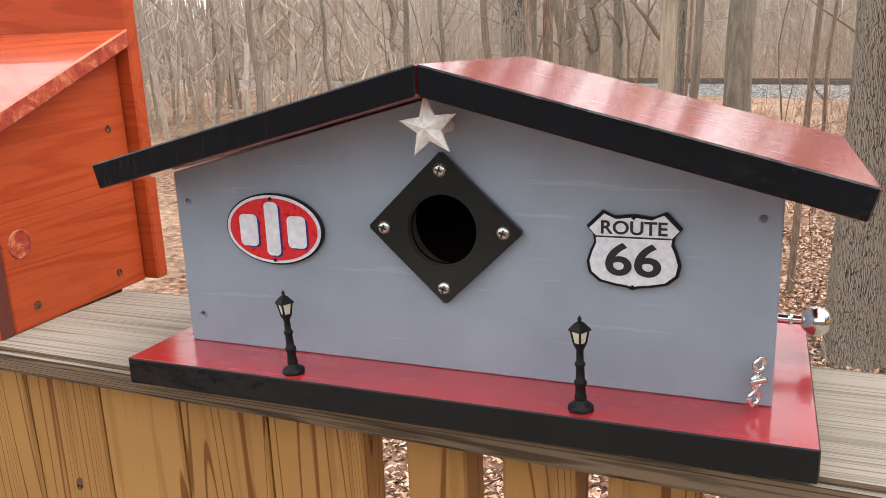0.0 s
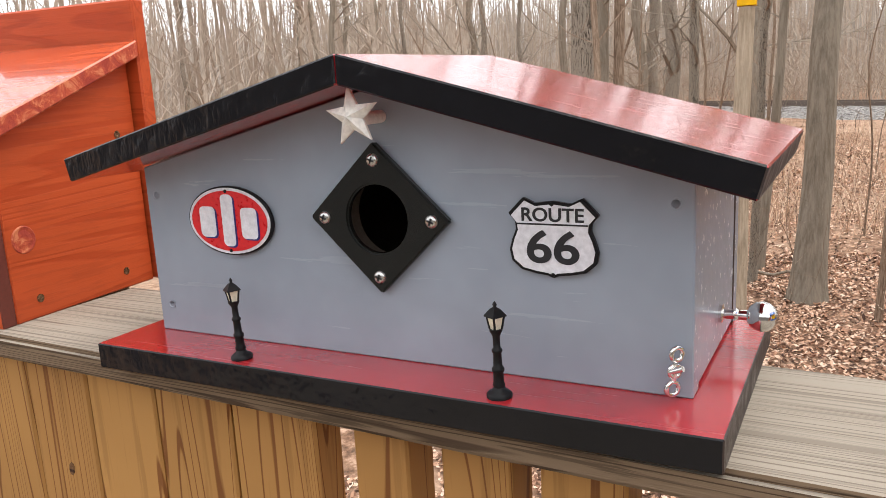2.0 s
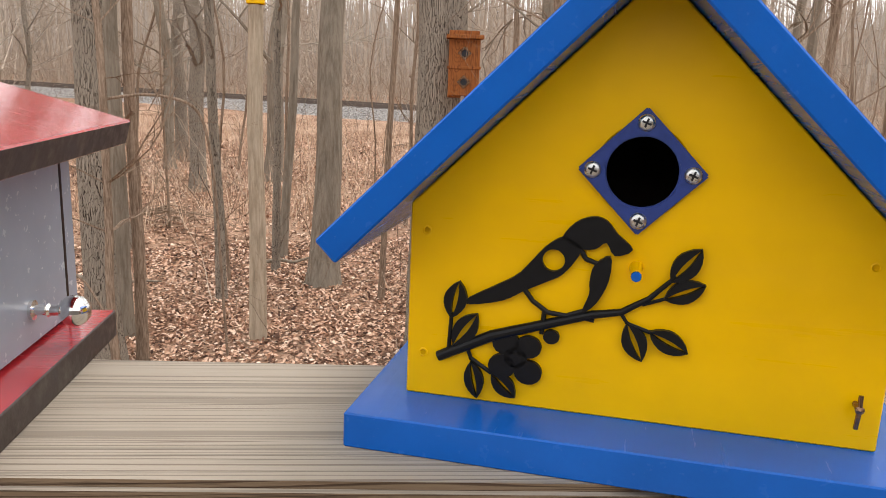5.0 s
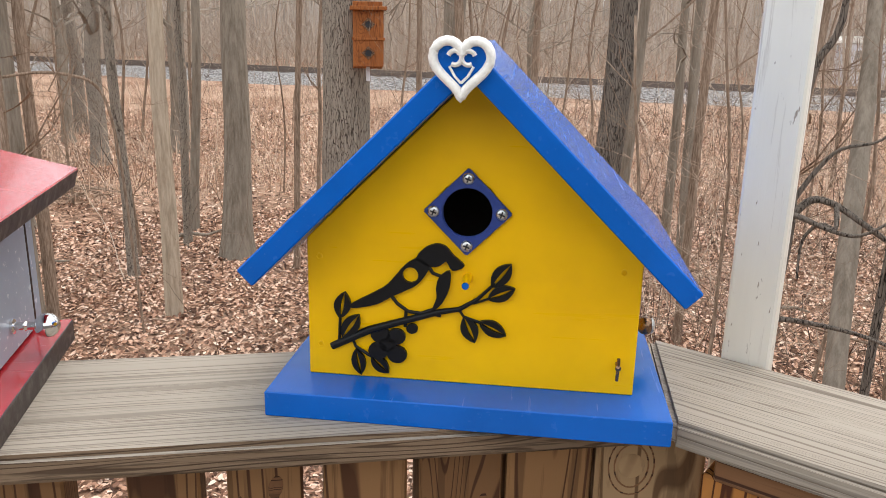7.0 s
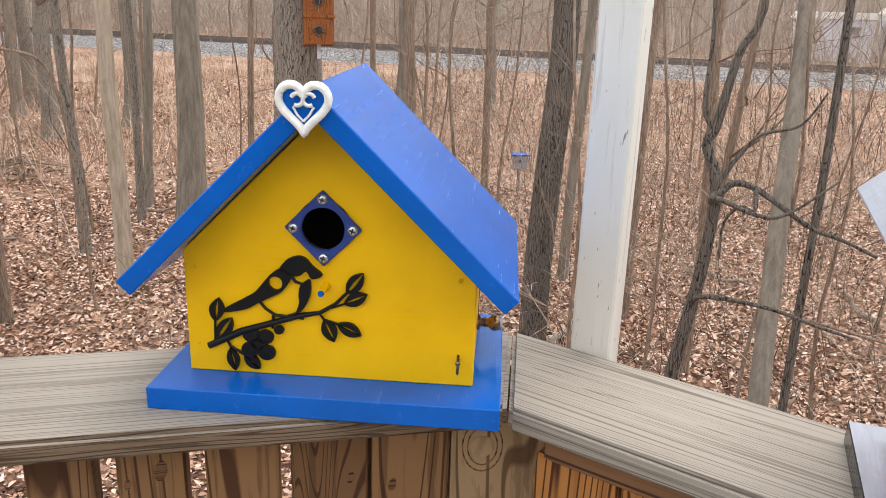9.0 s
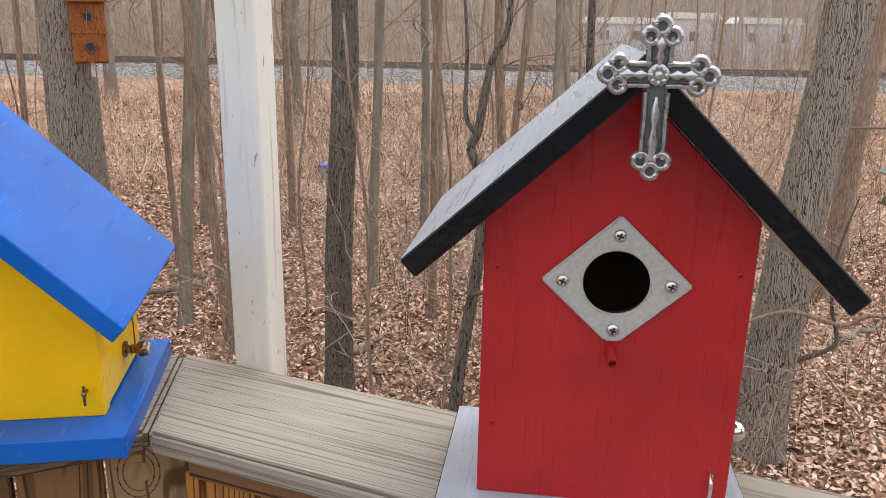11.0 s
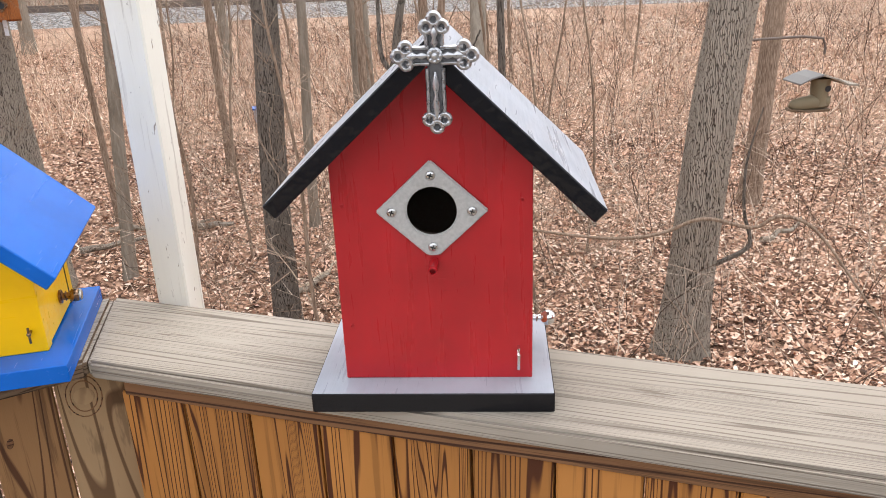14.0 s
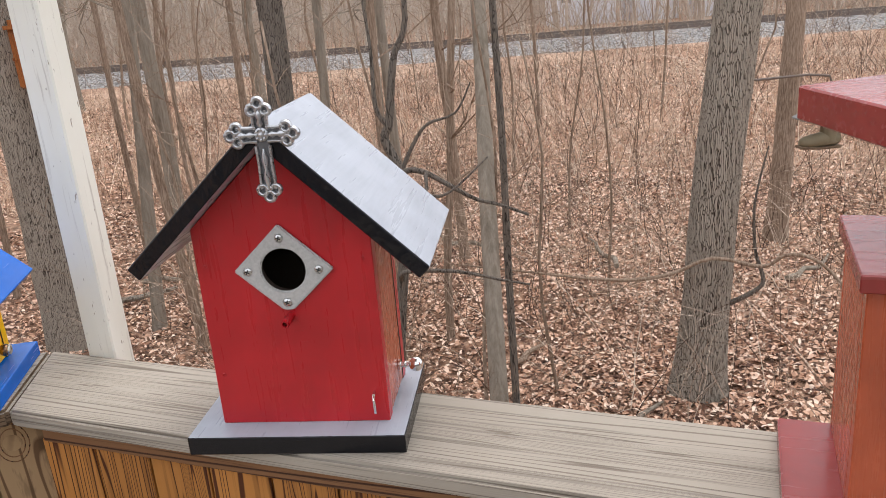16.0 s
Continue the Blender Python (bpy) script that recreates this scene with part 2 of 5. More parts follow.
# ---- mesh helpers ----
def part(name, bm, material, parent, label=""):
    """Links a bmesh as one mesh object under a thing or a part."""
    me = bpy.data.meshes.new(name)
    bmesh.ops.recalc_face_normals(bm, faces=bm.faces)
    bm.to_mesh(me)
    bm.free()
    for m in material if isinstance(material, (list, tuple)) else [material]:
        me.materials.append(m)
    ob = new(name, me)
    ob.parent = parent
    if label:
        ob["label"] = label
    return ob


def thing(name, m, label, category, group="", kind=""):
    ob = new(name)
    ob.empty_display_size = 0.02
    ob.matrix_world = m
    return tagged(ob, label, category, group, kind)


def smooth(ob, angle=40):
    for p in ob.data.polygons:
        p.use_smooth = True
    ob.data.set_sharp_from_angle(angle=radians(angle))
    return ob


def bevelled(bm, w, seg=1):
    if w:
        es = [e for e in bm.edges if len(e.link_faces) == 2 and e.calc_face_angle(0) > 0.4]
        bmesh.ops.bevel(bm, geom=es, offset=w, segments=seg, affect="EDGES", clamp_overlap=True)
    return bm


def box(x0, x1, y0, y1, z0, z1, bevel=0.0012, seg=1, bm=None):
    own = bmesh.new()
    bmesh.ops.create_cube(own, size=1, matrix=Matrix.LocRotScale(
        ((x0 + x1) / 2, (y0 + y1) / 2, (z0 + z1) / 2), None, (x1 - x0, y1 - y0, z1 - z0)))
    bevelled(own, bevel, seg)
    return own if bm is None else joined(bm, own)


def joined(bm, other, m=None):
    me = bpy.data.meshes.new("join")
    other.to_mesh(me)
    other.free()
    if m is not None:
        me.transform(m)
    bm.from_mesh(me)
    bpy.data.meshes.remove(me)
    return bm


def slab(outline, y0, y1, holes=(), bevel=0.0, seg=1):
    """An outline in x and z, pierced by round holes (x, z, radius), extruded from y0 to y1."""
    bm = bmesh.new()
    loops = [list(outline)]
    for hx, hz, hr in holes:
        loops.append([(hx + hr * math.cos(a * math.tau / 40), hz + hr * math.sin(a * math.tau / 40)) for a in range(40)])
    edges = []
    for lp in loops:
        vs = [bm.verts.new((x, y0, z)) for x, z in lp]
        edges += [bm.edges.new((vs[i], vs[(i + 1) % len(vs)])) for i in range(len(vs))]
    if holes:
        bmesh.ops.triangle_fill(bm, use_beauty=True, use_dissolve=False, edges=edges)
    else:
        bm.faces.new([e.verts[0] for e in edges])
    r = bmesh.ops.extrude_face_region(bm, geom=list(bm.faces))
    bmesh.ops.translate(bm, vec=(0, y1 - y0, 0), verts=[g for g in r["geom"] if isinstance(g, bmesh.types.BMVert)])
    bmesh.ops.recalc_face_normals(bm, faces=bm.faces)
    return bevelled(bm, bevel, seg)


def lathe(profile, seg=24, m=None):
    """A profile of (radius, height) turned round z."""
    bm = bmesh.new()
    rings = []
    for r, z in profile:
        if r < 1e-5:
            rings.append([bm.verts.new((0, 0, z))])
        else:
            rings.append([bm.verts.new((r * math.cos(k * math.tau / seg), r * math.sin(k * math.tau / seg), z)) for k in range(seg)])
    for a, b in zip(rings, rings[1:]):
        for k in range(seg):
            q = [a[k % len(a)], a[(k + 1) % len(a)], b[(k + 1) % len(b)], b[k % len(b)]]
            q = list(dict.fromkeys(q))
            if len(q) > 2:
                bm.faces.new(q)
    for end in (rings[0], rings[-1]):
        if len(end) > 2:
            bm.faces.new(end)
    bmesh.ops.recalc_face_normals(bm, faces=bm.faces)
    if m is not None:
        bm.transform(m)
    return bm


def tube(points, radii, sides=8, bm=None):
    bm = bm or bmesh.new()
    pts = [Vector(p) for p in points]
    if isinstance(radii, (int, float)):
        radii = [radii] * len(pts)
    rings = []
    ref = Vector((0.31, 0.17, 0.94))
    for i, p in enumerate(pts):
        d = (pts[min(i + 1, len(pts) - 1)] - pts[max(i - 1, 0)]).normalized()
        u = d.cross(ref)
        u = (u if u.length > 0.05 else d.cross(Vector((1, 0, 0)))).normalized()
        v = d.cross(u)
        rings.append([bm.verts.new(p + radii[i] * (u * math.cos(k * math.tau / sides) + v * math.sin(k * math.tau / sides))) for k in range(sides)])
    for a, b in zip(rings, rings[1:]):
        for k in range(sides):
            bm.faces.new((a[k], a[(k + 1) % sides], b[(k + 1) % sides], b[k]))
    bm.faces.new(rings[0][::-1])
    bm.faces.new(rings[-1])
    return bm


def ring_pts(cx, cz, r, y, a0=0, a1=360, n=20):
    return [(cx + r * math.cos(radians(a0 + (a1 - a0) * i / n)), y, cz + r * math.sin(radians(a0 + (a1 - a0) * i / n))) for i in range(n + 1)]


FRONT = pose(0, 0, 0, 90, 0, 0)      # turns a lathe's axis from +z to -y
RIGHT = pose(0, 0, 0, 0, 90, 0)      # turns a lathe's axis from +z to +x


def screw(parent, x, y, z, r=0.0042, mat=None):
    """A pan-head screw with a cross slot, facing -y."""
    bm = lathe([(r, 0), (r, 0.0006), (r * 0.86, 0.0016), (r * 0.5, 0.0023), (0, 0.0025)], 20, Matrix.Translation((x, y, z)) @ FRONT)
    ob = smooth(part("screw", bm, mat or ZINC, parent), 50)
    slot = bmesh.new()
    for a in (20, 110):
        joined(slot, box(-r * 0.55, r * 0.55, -0.0004, 0.0006, -r * 0.12, r * 0.12, 0), Matrix.Translation((x, y - 0.0025, z)) @ pose(0, 0, 0, 0, a, 0))
    part("cross_slot", slot, BLACK_PRINT, ob)
    return ob


def text_mesh(name, body, size, x, y, z, parent, mat, depth=0.0004, sx=1.0, bold=0.0):
    """Raised lettering on a front face, centred on x and z."""
    cu = bpy.data.curves.new("lettering", "FONT")
    cu.body, cu.size, cu.align_x, cu.align_y, cu.extrude, cu.offset = body, size, "CENTER", "CENTER", depth, bold
    tmp = new("lettering", cu)
    bpy.context.view_layer.update()
    me = bpy.data.meshes.new_from_object(tmp.evaluated_get(bpy.context.evaluated_depsgraph_get()))
    bpy.data.objects.remove(tmp)
    me.transform(Matrix.Translation((x, y, z)) @ pose(0, 0, 0, 90, 0, 0) @ Matrix.Diagonal((sx, 1, 1, 1)))
    me.materials.clear()
    me.materials.append(mat)
    ob = new(name, me)
    ob.parent = parent
    return ob


def paint_faces(ob, test, index):
    for p in ob.data.polygons:
        if test(p):
            p.material_index = index
    return ob


def gable_house(name, m, label, w, depth, eave, apex, hole, wall_mat, roof_mat, edge_mat, base, base_mat, base_edge,
                tip, roof_y, thick, inner=0.016, side_edge=None):
    """A bird house: pierced front, back, two sides, floor board and two roof boards. tip: roof half-spread, centre x, apex height, tip height."""
    root = thing(name, m, label, "bird house")
    b = 0.019
    cx = tip[1]
    spread = {-1: (tip[0], tip[3]), 1: tip[4] if len(tip) > 4 else (tip[0], tip[3])}

    def under(x):
        wd, tz = spread[1 if x > cx else -1]
        return tip[2] - thick / math.cos(math.atan2(tip[2] - tz, wd)) - abs(x - cx) * (tip[2] - tz) / wd - 0.0008

    outline = [(0, b), (w, b), (w, under(w)), (cx, under(cx)), (0, under(0))]
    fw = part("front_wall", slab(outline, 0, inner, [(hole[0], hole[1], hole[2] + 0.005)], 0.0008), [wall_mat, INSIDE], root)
    # hole rim and inward faces take the colour with interior shade in it
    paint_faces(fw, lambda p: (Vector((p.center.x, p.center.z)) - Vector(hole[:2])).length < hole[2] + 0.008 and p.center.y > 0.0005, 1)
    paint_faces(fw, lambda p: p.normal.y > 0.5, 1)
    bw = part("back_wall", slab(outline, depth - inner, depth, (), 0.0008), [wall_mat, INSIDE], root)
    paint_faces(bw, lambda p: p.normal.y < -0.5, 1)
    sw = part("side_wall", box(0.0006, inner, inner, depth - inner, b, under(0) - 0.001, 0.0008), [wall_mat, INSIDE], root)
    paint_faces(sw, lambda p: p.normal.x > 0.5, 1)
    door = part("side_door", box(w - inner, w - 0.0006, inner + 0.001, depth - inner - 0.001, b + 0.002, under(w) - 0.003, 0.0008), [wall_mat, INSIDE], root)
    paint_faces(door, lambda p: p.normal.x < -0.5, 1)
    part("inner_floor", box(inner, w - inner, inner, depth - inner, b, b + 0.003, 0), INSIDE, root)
    x0, x1, y0, y1, turn = base
    bb = box(x0, x1, y0, y1, 0, b, 0.0008)
    bb.transform(pose(0, 0, 0, 0, 0, turn))
    ob = part("base_board", bb, [base_mat, base_edge, side_edge or base_edge], root)
    paint_faces(ob, lambda p: p.normal.z < 0.95, 1)
    paint_faces(ob, lambda p: abs(p.normal.x) > 0.7, 2)
    for s in (-1, 1):
        slope = math.atan2(tip[2] - spread[s][1], spread[s][0])
        n = Vector((math.sin(slope), math.cos(slope)))
        a = Vector((spread[s][0] * s, spread[s][1] - tip[2]))
        c = a - Vector((n.x * s, n.y)) * thick
        low = Vector((0, -thick / math.cos(slope)))
        pts = [(cx + 0.0003 * s, tip[2]), (cx + a.x, tip[2] + a.y), (cx + c.x, tip[2] + c.y), (cx + 0.0003 * s, tip[2] + low.y)]
        r = part("roof_board", slab(pts, roof_y[0], roof_y[1], (), 0.001), [roof_mat, edge_mat, side_edge or edge_mat], root)
        paint_faces(r, lambda p: abs(p.normal.y) > 0.6, 1)
        paint_faces(r, lambda p: p.normal.z < 0.6 and abs(p.normal.x) > 0.6 and p.normal.x * s > 0 and p.normal.z < 0, 2)
    return root, door


def hole_plate(parent, cx, cz, half, r, t, mat, label, screws, clip=0.0, rim=0.0012):
    hw, hh = half
    pts = [(cx + hw, cz), (cx, cz + hh), (cx - hw, cz)]
    pts += [(cx - clip, cz - hh + clip * hh / hw), (cx + clip, cz - hh + clip * hh / hw)] if clip else [(cx, cz - hh)]
    ob = part("hole_plate", slab(pts, -t, -0.0002, [(cx, cz, r)], rim, 2), mat, parent, label)
    for dx, dz in ((0, screws), (0, -screws), (screws, 0), (-screws, 0)):
        screw(ob, cx + dx, -t, cz + dz * hh / hw)
    return ob


def smooth_disc(r):
    """The slightly domed end of the small bronze knob."""
    return lathe([(r, 0), (r, 0.0012), (r * 0.8, 0.0022), (r * 0.4, 0.0028), (0, 0.003)], 20, Matrix.Translation((0.239 + 0.0205, 0.078, 0.045)) @ RIGHT)


def ball_knob(parent, x, y, z, reach, r, mat, stem=0.004, label="chrome ball knob"):
    bm = lathe([(stem * 1.9, 0), (stem * 1.9, 0.002), (stem, 0.003), (stem, reach * 0.35), (stem * 1.35, reach * 0.4), (stem, reach * 0.46),
                (stem, reach - r * 0.9), (r * 0.62, reach - r * 0.75), (r * 0.9, reach - r * 0.42), (r, reach), (r * 0.9, reach + r * 0.42),
                (r * 0.7, reach + r * 0.7), (r * 0.38, reach + r * 0.92), (0, reach + r)], 28, Matrix.Translation((x, y, z)) @ RIGHT)
    return smooth(part("knob", bm, mat, parent, label), 30)


# ---- railing and deck ----
RAIL_TOP = 2.0
YAW_B = -49.2
CORNER_F, CORNER_B = Vector((0.677, -0.056)), Vector((0.733, 0.102))
DIR_B = Vector((math.cos(radians(YAW_B)), math.sin(radians(YAW_B))))


def plank(name, outline, z0, z1, material, parent, bevel=0.004):
    bm = bmesh.new()
    vs = [bm.verts.new((x, y, z0)) for x, y in outline]
    bm.faces.new(vs)
    r = bmesh.ops.extrude_face_region(bm, geom=list(bm.faces))
    bmesh.ops.translate(bm, vec=(0, 0, z1 - z0), verts=[g for g in r["geom"] if isinstance(g, bmesh.types.BMVert)])
    bmesh.ops.recalc_face_normals(bm, faces=bm.faces)
    return part(name, bevelled(bm, bevel, 2), material, parent)


deck = tagged(new("deck_railing"), "weathered wooden deck railing with a grey flat cap and amber pine balusters", "railing", kind="structure")
CT = 0.0215
front_cap = plank("cap_board", [(-0.4085, -0.02), (0.677, -0.054), (0.733, 0.102), (-0.4085, 0.148)], RAIL_TOP - CT, RAIL_TOP, [CAP, CAP_EDGE], deck)
left_cap = plank("cap_board", [(-1.9, 0.012), (-0.4105, -0.015), (-0.4105, 0.15), (-1.9, 0.178)], RAIL_TOP - CT - 0.001, RAIL_TOP - 0.001, [CAP, CAP_EDGE], deck)
for cap_ob in (front_cap, left_cap):
    for p in cap_ob.data.polygons:
        p.material_index = 1 if p.normal.z < 0.4 else 0
# second run, after the corner, in its own frame
run_b = thing("deck_railing", pose(CORNER_F.x, CORNER_F.y, RAIL_TOP, 0, 0, YAW_B), "weathered wooden deck railing turning off at the corner", "railing", kind="structure")
d = CORNER_B - CORNER_F
bx, by = d.x * DIR_B.x + d.y * DIR_B.y, -d.x * DIR_B.y + d.y * DIR_B.x
plank("cap_board", [(0.0012, 0), (2.2, 0), (2.2, by), (bx + 0.0012, by)], -CT, 0, CAP, run_b)
part("rail", box(0.03, 2.2, 0.012, 0.045, -CT - 0.022, -CT, 0.002), RAIL, run_b)
rng = random.Random(4)
for i in range(28):
    x = 0.02 + i * 0.078
    part("baluster", box(x, x + 0.0755 + rng.uniform(-0.001, 0.001), 0.018, 0.05, -1.0, -CT - 0.022, 0.002), AMBER_PINE, run_b)
# first run: tight boards, then spaced ones
for i in range(22):
    x = -0.0685 - 0.0815 * (i + 1)
    part("baluster", box(x + 0.001, x + 0.0805, 0.004, 0.036, 1.0, RAIL_TOP - CT, 0.002), PINE, deck)
for x0, x1 in ((-0.0338, 0.0101), (0.0354, 0.0855), (0.1045, 0.1593), (0.19, 0.245), (0.287, 0.338), (0.357, 0.4125), (0.428, 0.4915), (0.501, 0.5675), (0.5715, 0.6425)):
    part("baluster", box(x0, x1, 0.0, 0.036, 1.0, RAIL_TOP - CT, 0.002), BROWN_PINE if x0 > 0.15 else PINE, deck)
for kx, kz, kr in ((0.392, -0.062, 0.0075), (0.365, -0.072, 0.004), (0.552, -0.088, 0.0045), (0.59, -0.1, 0.005), (-0.35, -0.13, 0.005), (0.06, -0.09, 0.004)):
    kb = lathe([(kr, 0), (kr * 0.95, 0.0005), (kr * 0.5, 0.0009), (0, 0.0004)], 16, Matrix.Translation((kx, 0.0002 if kx > -0.06 else 0.0042, RAIL_TOP + kz)) @ pose(0, 0, 0, 0, 12, 0) @ Matrix.Diagonal((0.75, 1, 1.35, 1)) @ FRONT)
    part("knot", kb, RAIL, deck)
post = tagged(part("corner_post", box(-0.044, 0.044, -0.044, 0.044, -2.0, -CT, 0.004, 2), POST_WOOD, None), "square pine corner post with a knot under the railing cap", "post")
post.matrix_world = pose(0.6946, 0.028, RAIL_TOP, 0, 0, -11)
knot = lathe([(0.011, 0), (0.0105, 0.0006), (0.004, 0.0009), (0, 0.0005)], 18, Matrix.Translation((-0.016, -0.0438, -0.062)) @ FRONT)
part("knot", knot, POST_WOOD, post)
for rr in (0.016, 0.0215):
    part("growth_ring", tube([(-0.016 + a[0] * 0.85, -0.0437, -0.062 + a[2] * 1.2) for a in ring_pts(0, 0, rr, 0, 0, 360, 24)], 0.0008, 6), RAIL, post)
white = tagged(part("white_post", box(-0.0195, 0.0195, -0.0195, 0.0195, -1.95, 2.3, 0.002), WHITE_POST, None), "square post in flaking white paint behind the railing", "post")
white.matrix_world = pose(0.802, 0.05, RAIL_TOP, 0, 0, -40)
deck_floor = tagged(new("deck_floor"), "grey weathered deck boards", "floor", kind="structure")
for i in range(28):
    part("plank", box(-1.9, 2.3, -4.18 + i * 0.145, -4.04 + i * 0.145, 0.975, 1.0, 0.003), CAP, deck_floor)

SIDING = plain("weathered_house_siding", (0.2, 0.19, 0.18), 0.8)
# never in view: added to block low front light and darken gloss reflections
part_wall = tagged(part("unseen_house_wall", box(-6.0, 6.0, -4.4, -4.2, -0.3, 3.1, 0.01), SIDING, None), "unseen house wall added behind the deck to darken reflections", "wall", kind="structure")


# ---- grey garage bird house ----
g, g_door = gable_house("bird_house", pose(-0.205, 0, RAIL_TOP), "long grey bird house with a low red and black roof",
                        0.4005, 0.161, 0.14, 0.2, (0.2072, 0.1135, 0.022), GREY, RED, BLACK, (-0.021, 0.4235, -0.045, 0.167, 0.0), RED, BLACK,
                        (0.24, 0.2112, 0.2145, 0.1558, (0.2285, 0.1523)), (-0.045, 0.17), 0.0168, 0.016, EDGE)
hole_plate(g, 0.2072, 0.1135, (0.0515, 0.0487), 0.022, 0.006, PLATE_BLACK, "glossy black diamond plate round the hole", 0.0395)
ball_knob(g_door, 0.4, 0.088, 0.043, 0.0255, 0.0098, CHROME, 0.0032)


def star(parent, cx, cz, r, y, mat):
    bm = bmesh.new()
    c, back = bm.verts.new((cx, y - 0.006, cz)), []
    tips = []
    for k in range(10):
        rr = r if k % 2 == 0 else r * 0.42
        a = radians(90 + 6 + 36 * k)
        tips.append(bm.verts.new((cx + rr * math.cos(a), y, cz + rr * math.sin(a))))
        back.append(bm.verts.new((cx + rr * math.cos(a), y + 0.002, cz + rr * math.sin(a))))
    for k in range(10):
        bm.faces.new((c, tips[k], tips[(k + 1) % 10]))
        bm.faces.new((tips[k], back[k], back[(k + 1) % 10], tips[(k + 1) % 10]))
    bm.faces.new(back)
    return part("star", bm, mat, parent, "cream five-pointed star with chipped ridges")


st = star(g, 0.2115, 0.179, 0.0184, -0.0315, CREAM)
part("peg", lathe([(0.004, 0), (0.004, 0.0295)], 12, Matrix.Translation((0.2115, 0, 0.177)) @ FRONT), CREAM, st)


def shield_outline(cx, cz, w, h, n=10):
    """A road shield: eared top with a shallow centre peak, round belly, point below."""
    half = [(0.0, 0.46), (0.2, 0.43), (0.33, 0.5), (0.5, 0.3), (0.425, 0.2), (0.415, 0.1), (0.46, -0.02), (0.495, -0.16), (0.47, -0.3), (0.36, -0.41), (0.2, -0.45), (0.06, -0.47), (0.0, -0.5)]
    pts = [(cx + x * w, cz + z * h) for x, z in half] + [(cx - x * w, cz + z * h) for x, z in half[-2:0:-1]]
    return pts[::-1]


def sign_shield(parent, cx, cz, w, h):
    ob = part("road_sign", slab(shield_outline(cx, cz, w, h), -0.0036, -0.0004, (), 0.0004), BLACK_METAL, parent, "white highway shield sign with a black rim")
    part("face", slab(shield_outline(cx, cz, w * 0.93, h * 0.92), -0.0041, -0.0037), WHITE_ENAMEL, ob)
    part("bar", box(cx - w * 0.39, cx + w * 0.39, -0.0044, -0.0042, cz + h * 0.165, cz + h * 0.185, 0), BLACK_PRINT, ob)
    text_mesh("lettering", "ROUTE", 0.0108, cx, -0.0044, cz + h * 0.285, ob, BLACK_PRINT, 0.0001, 1.08, 0.00022)
    text_mesh("numerals", "66", 0.0262, cx, -0.0044, cz - h * 0.13, ob, BLACK_PRINT, 0.0001, 1.25, 0.0005)
    for dz in (0.425, -0.455):
        part("rivet", lathe([(0.0013, 0), (0.0011, 0.0006), (0, 0.0008)], 12, Matrix.Translation((cx, -0.0042, cz + dz * h)) @ FRONT), BLACK_METAL, ob)


sign_shield(g, 0.3228, 0.106, 0.0538, 0.0465)


def oval(cx, cz, a, b, n=44):
    return [(cx + a * math.cos(k * math.tau / n), cz + b * math.sin(k * math.tau / n)) for k in range(n)]


def rounded(cx, cz, w, h, r, lean=0.0):
    pts = []
    for sx, sz, a0 in ((1, 1, 0), (-1, 1, 90), (-1, -1, 180), (1, -1, 270)):
        for k in range(5):
            a = radians(a0 + k * 22.5)
            z = sz * (h / 2 - r) + r * math.sin(a)
            pts.append((cx + sx * (w / 2 - r) + r * math.cos(a) + lean * z, cz + z))
    return pts


def sign_oval(parent, cx, cz, a, b):
    ob = part("oval_sign", slab(oval(cx, cz, a, b), -0.0034, -0.0004, (), 0.0004), BLACK_METAL, parent, "red oval emblem with white rim and white blocks")
    part("white_rim", slab(oval(cx, cz, a * 0.965, b * 0.955), -0.0038, -0.0035), WHITE_ENAMEL, ob)
    part("red_field", slab(oval(cx, cz, a * 0.9, b * 0.875), -0.0042, -0.0039), RED_ENAMEL, ob)
    for dx, dz, w, h in ((-0.019, -0.001, 0.0145, 0.022), (0.0, 0.0005, 0.011, 0.037), (0.019, -0.001, 0.0145, 0.022)):
        part("shadow_block", slab(rounded(cx + dx + 0.0014, cz + dz - 0.001, w, h, 0.0035), -0.0045, -0.0043), NAVY, ob)
        part("white_block", slab(rounded(cx + dx, cz + dz, w, h, 0.0035), -0.0048, -0.0046), WHITE_ENAMEL, ob)
    for dz in (0.86, -0.86):
        part("rivet", lathe([(0.0013, 0), (0.0011, 0.0006), (0, 0.0008)], 12, Matrix.Translation((cx, -0.0046, cz + dz * b)) @ FRONT), BLACK_METAL, ob)


sign_oval(g, 0.0825, 0.1077, 0.0385, 0.0247)


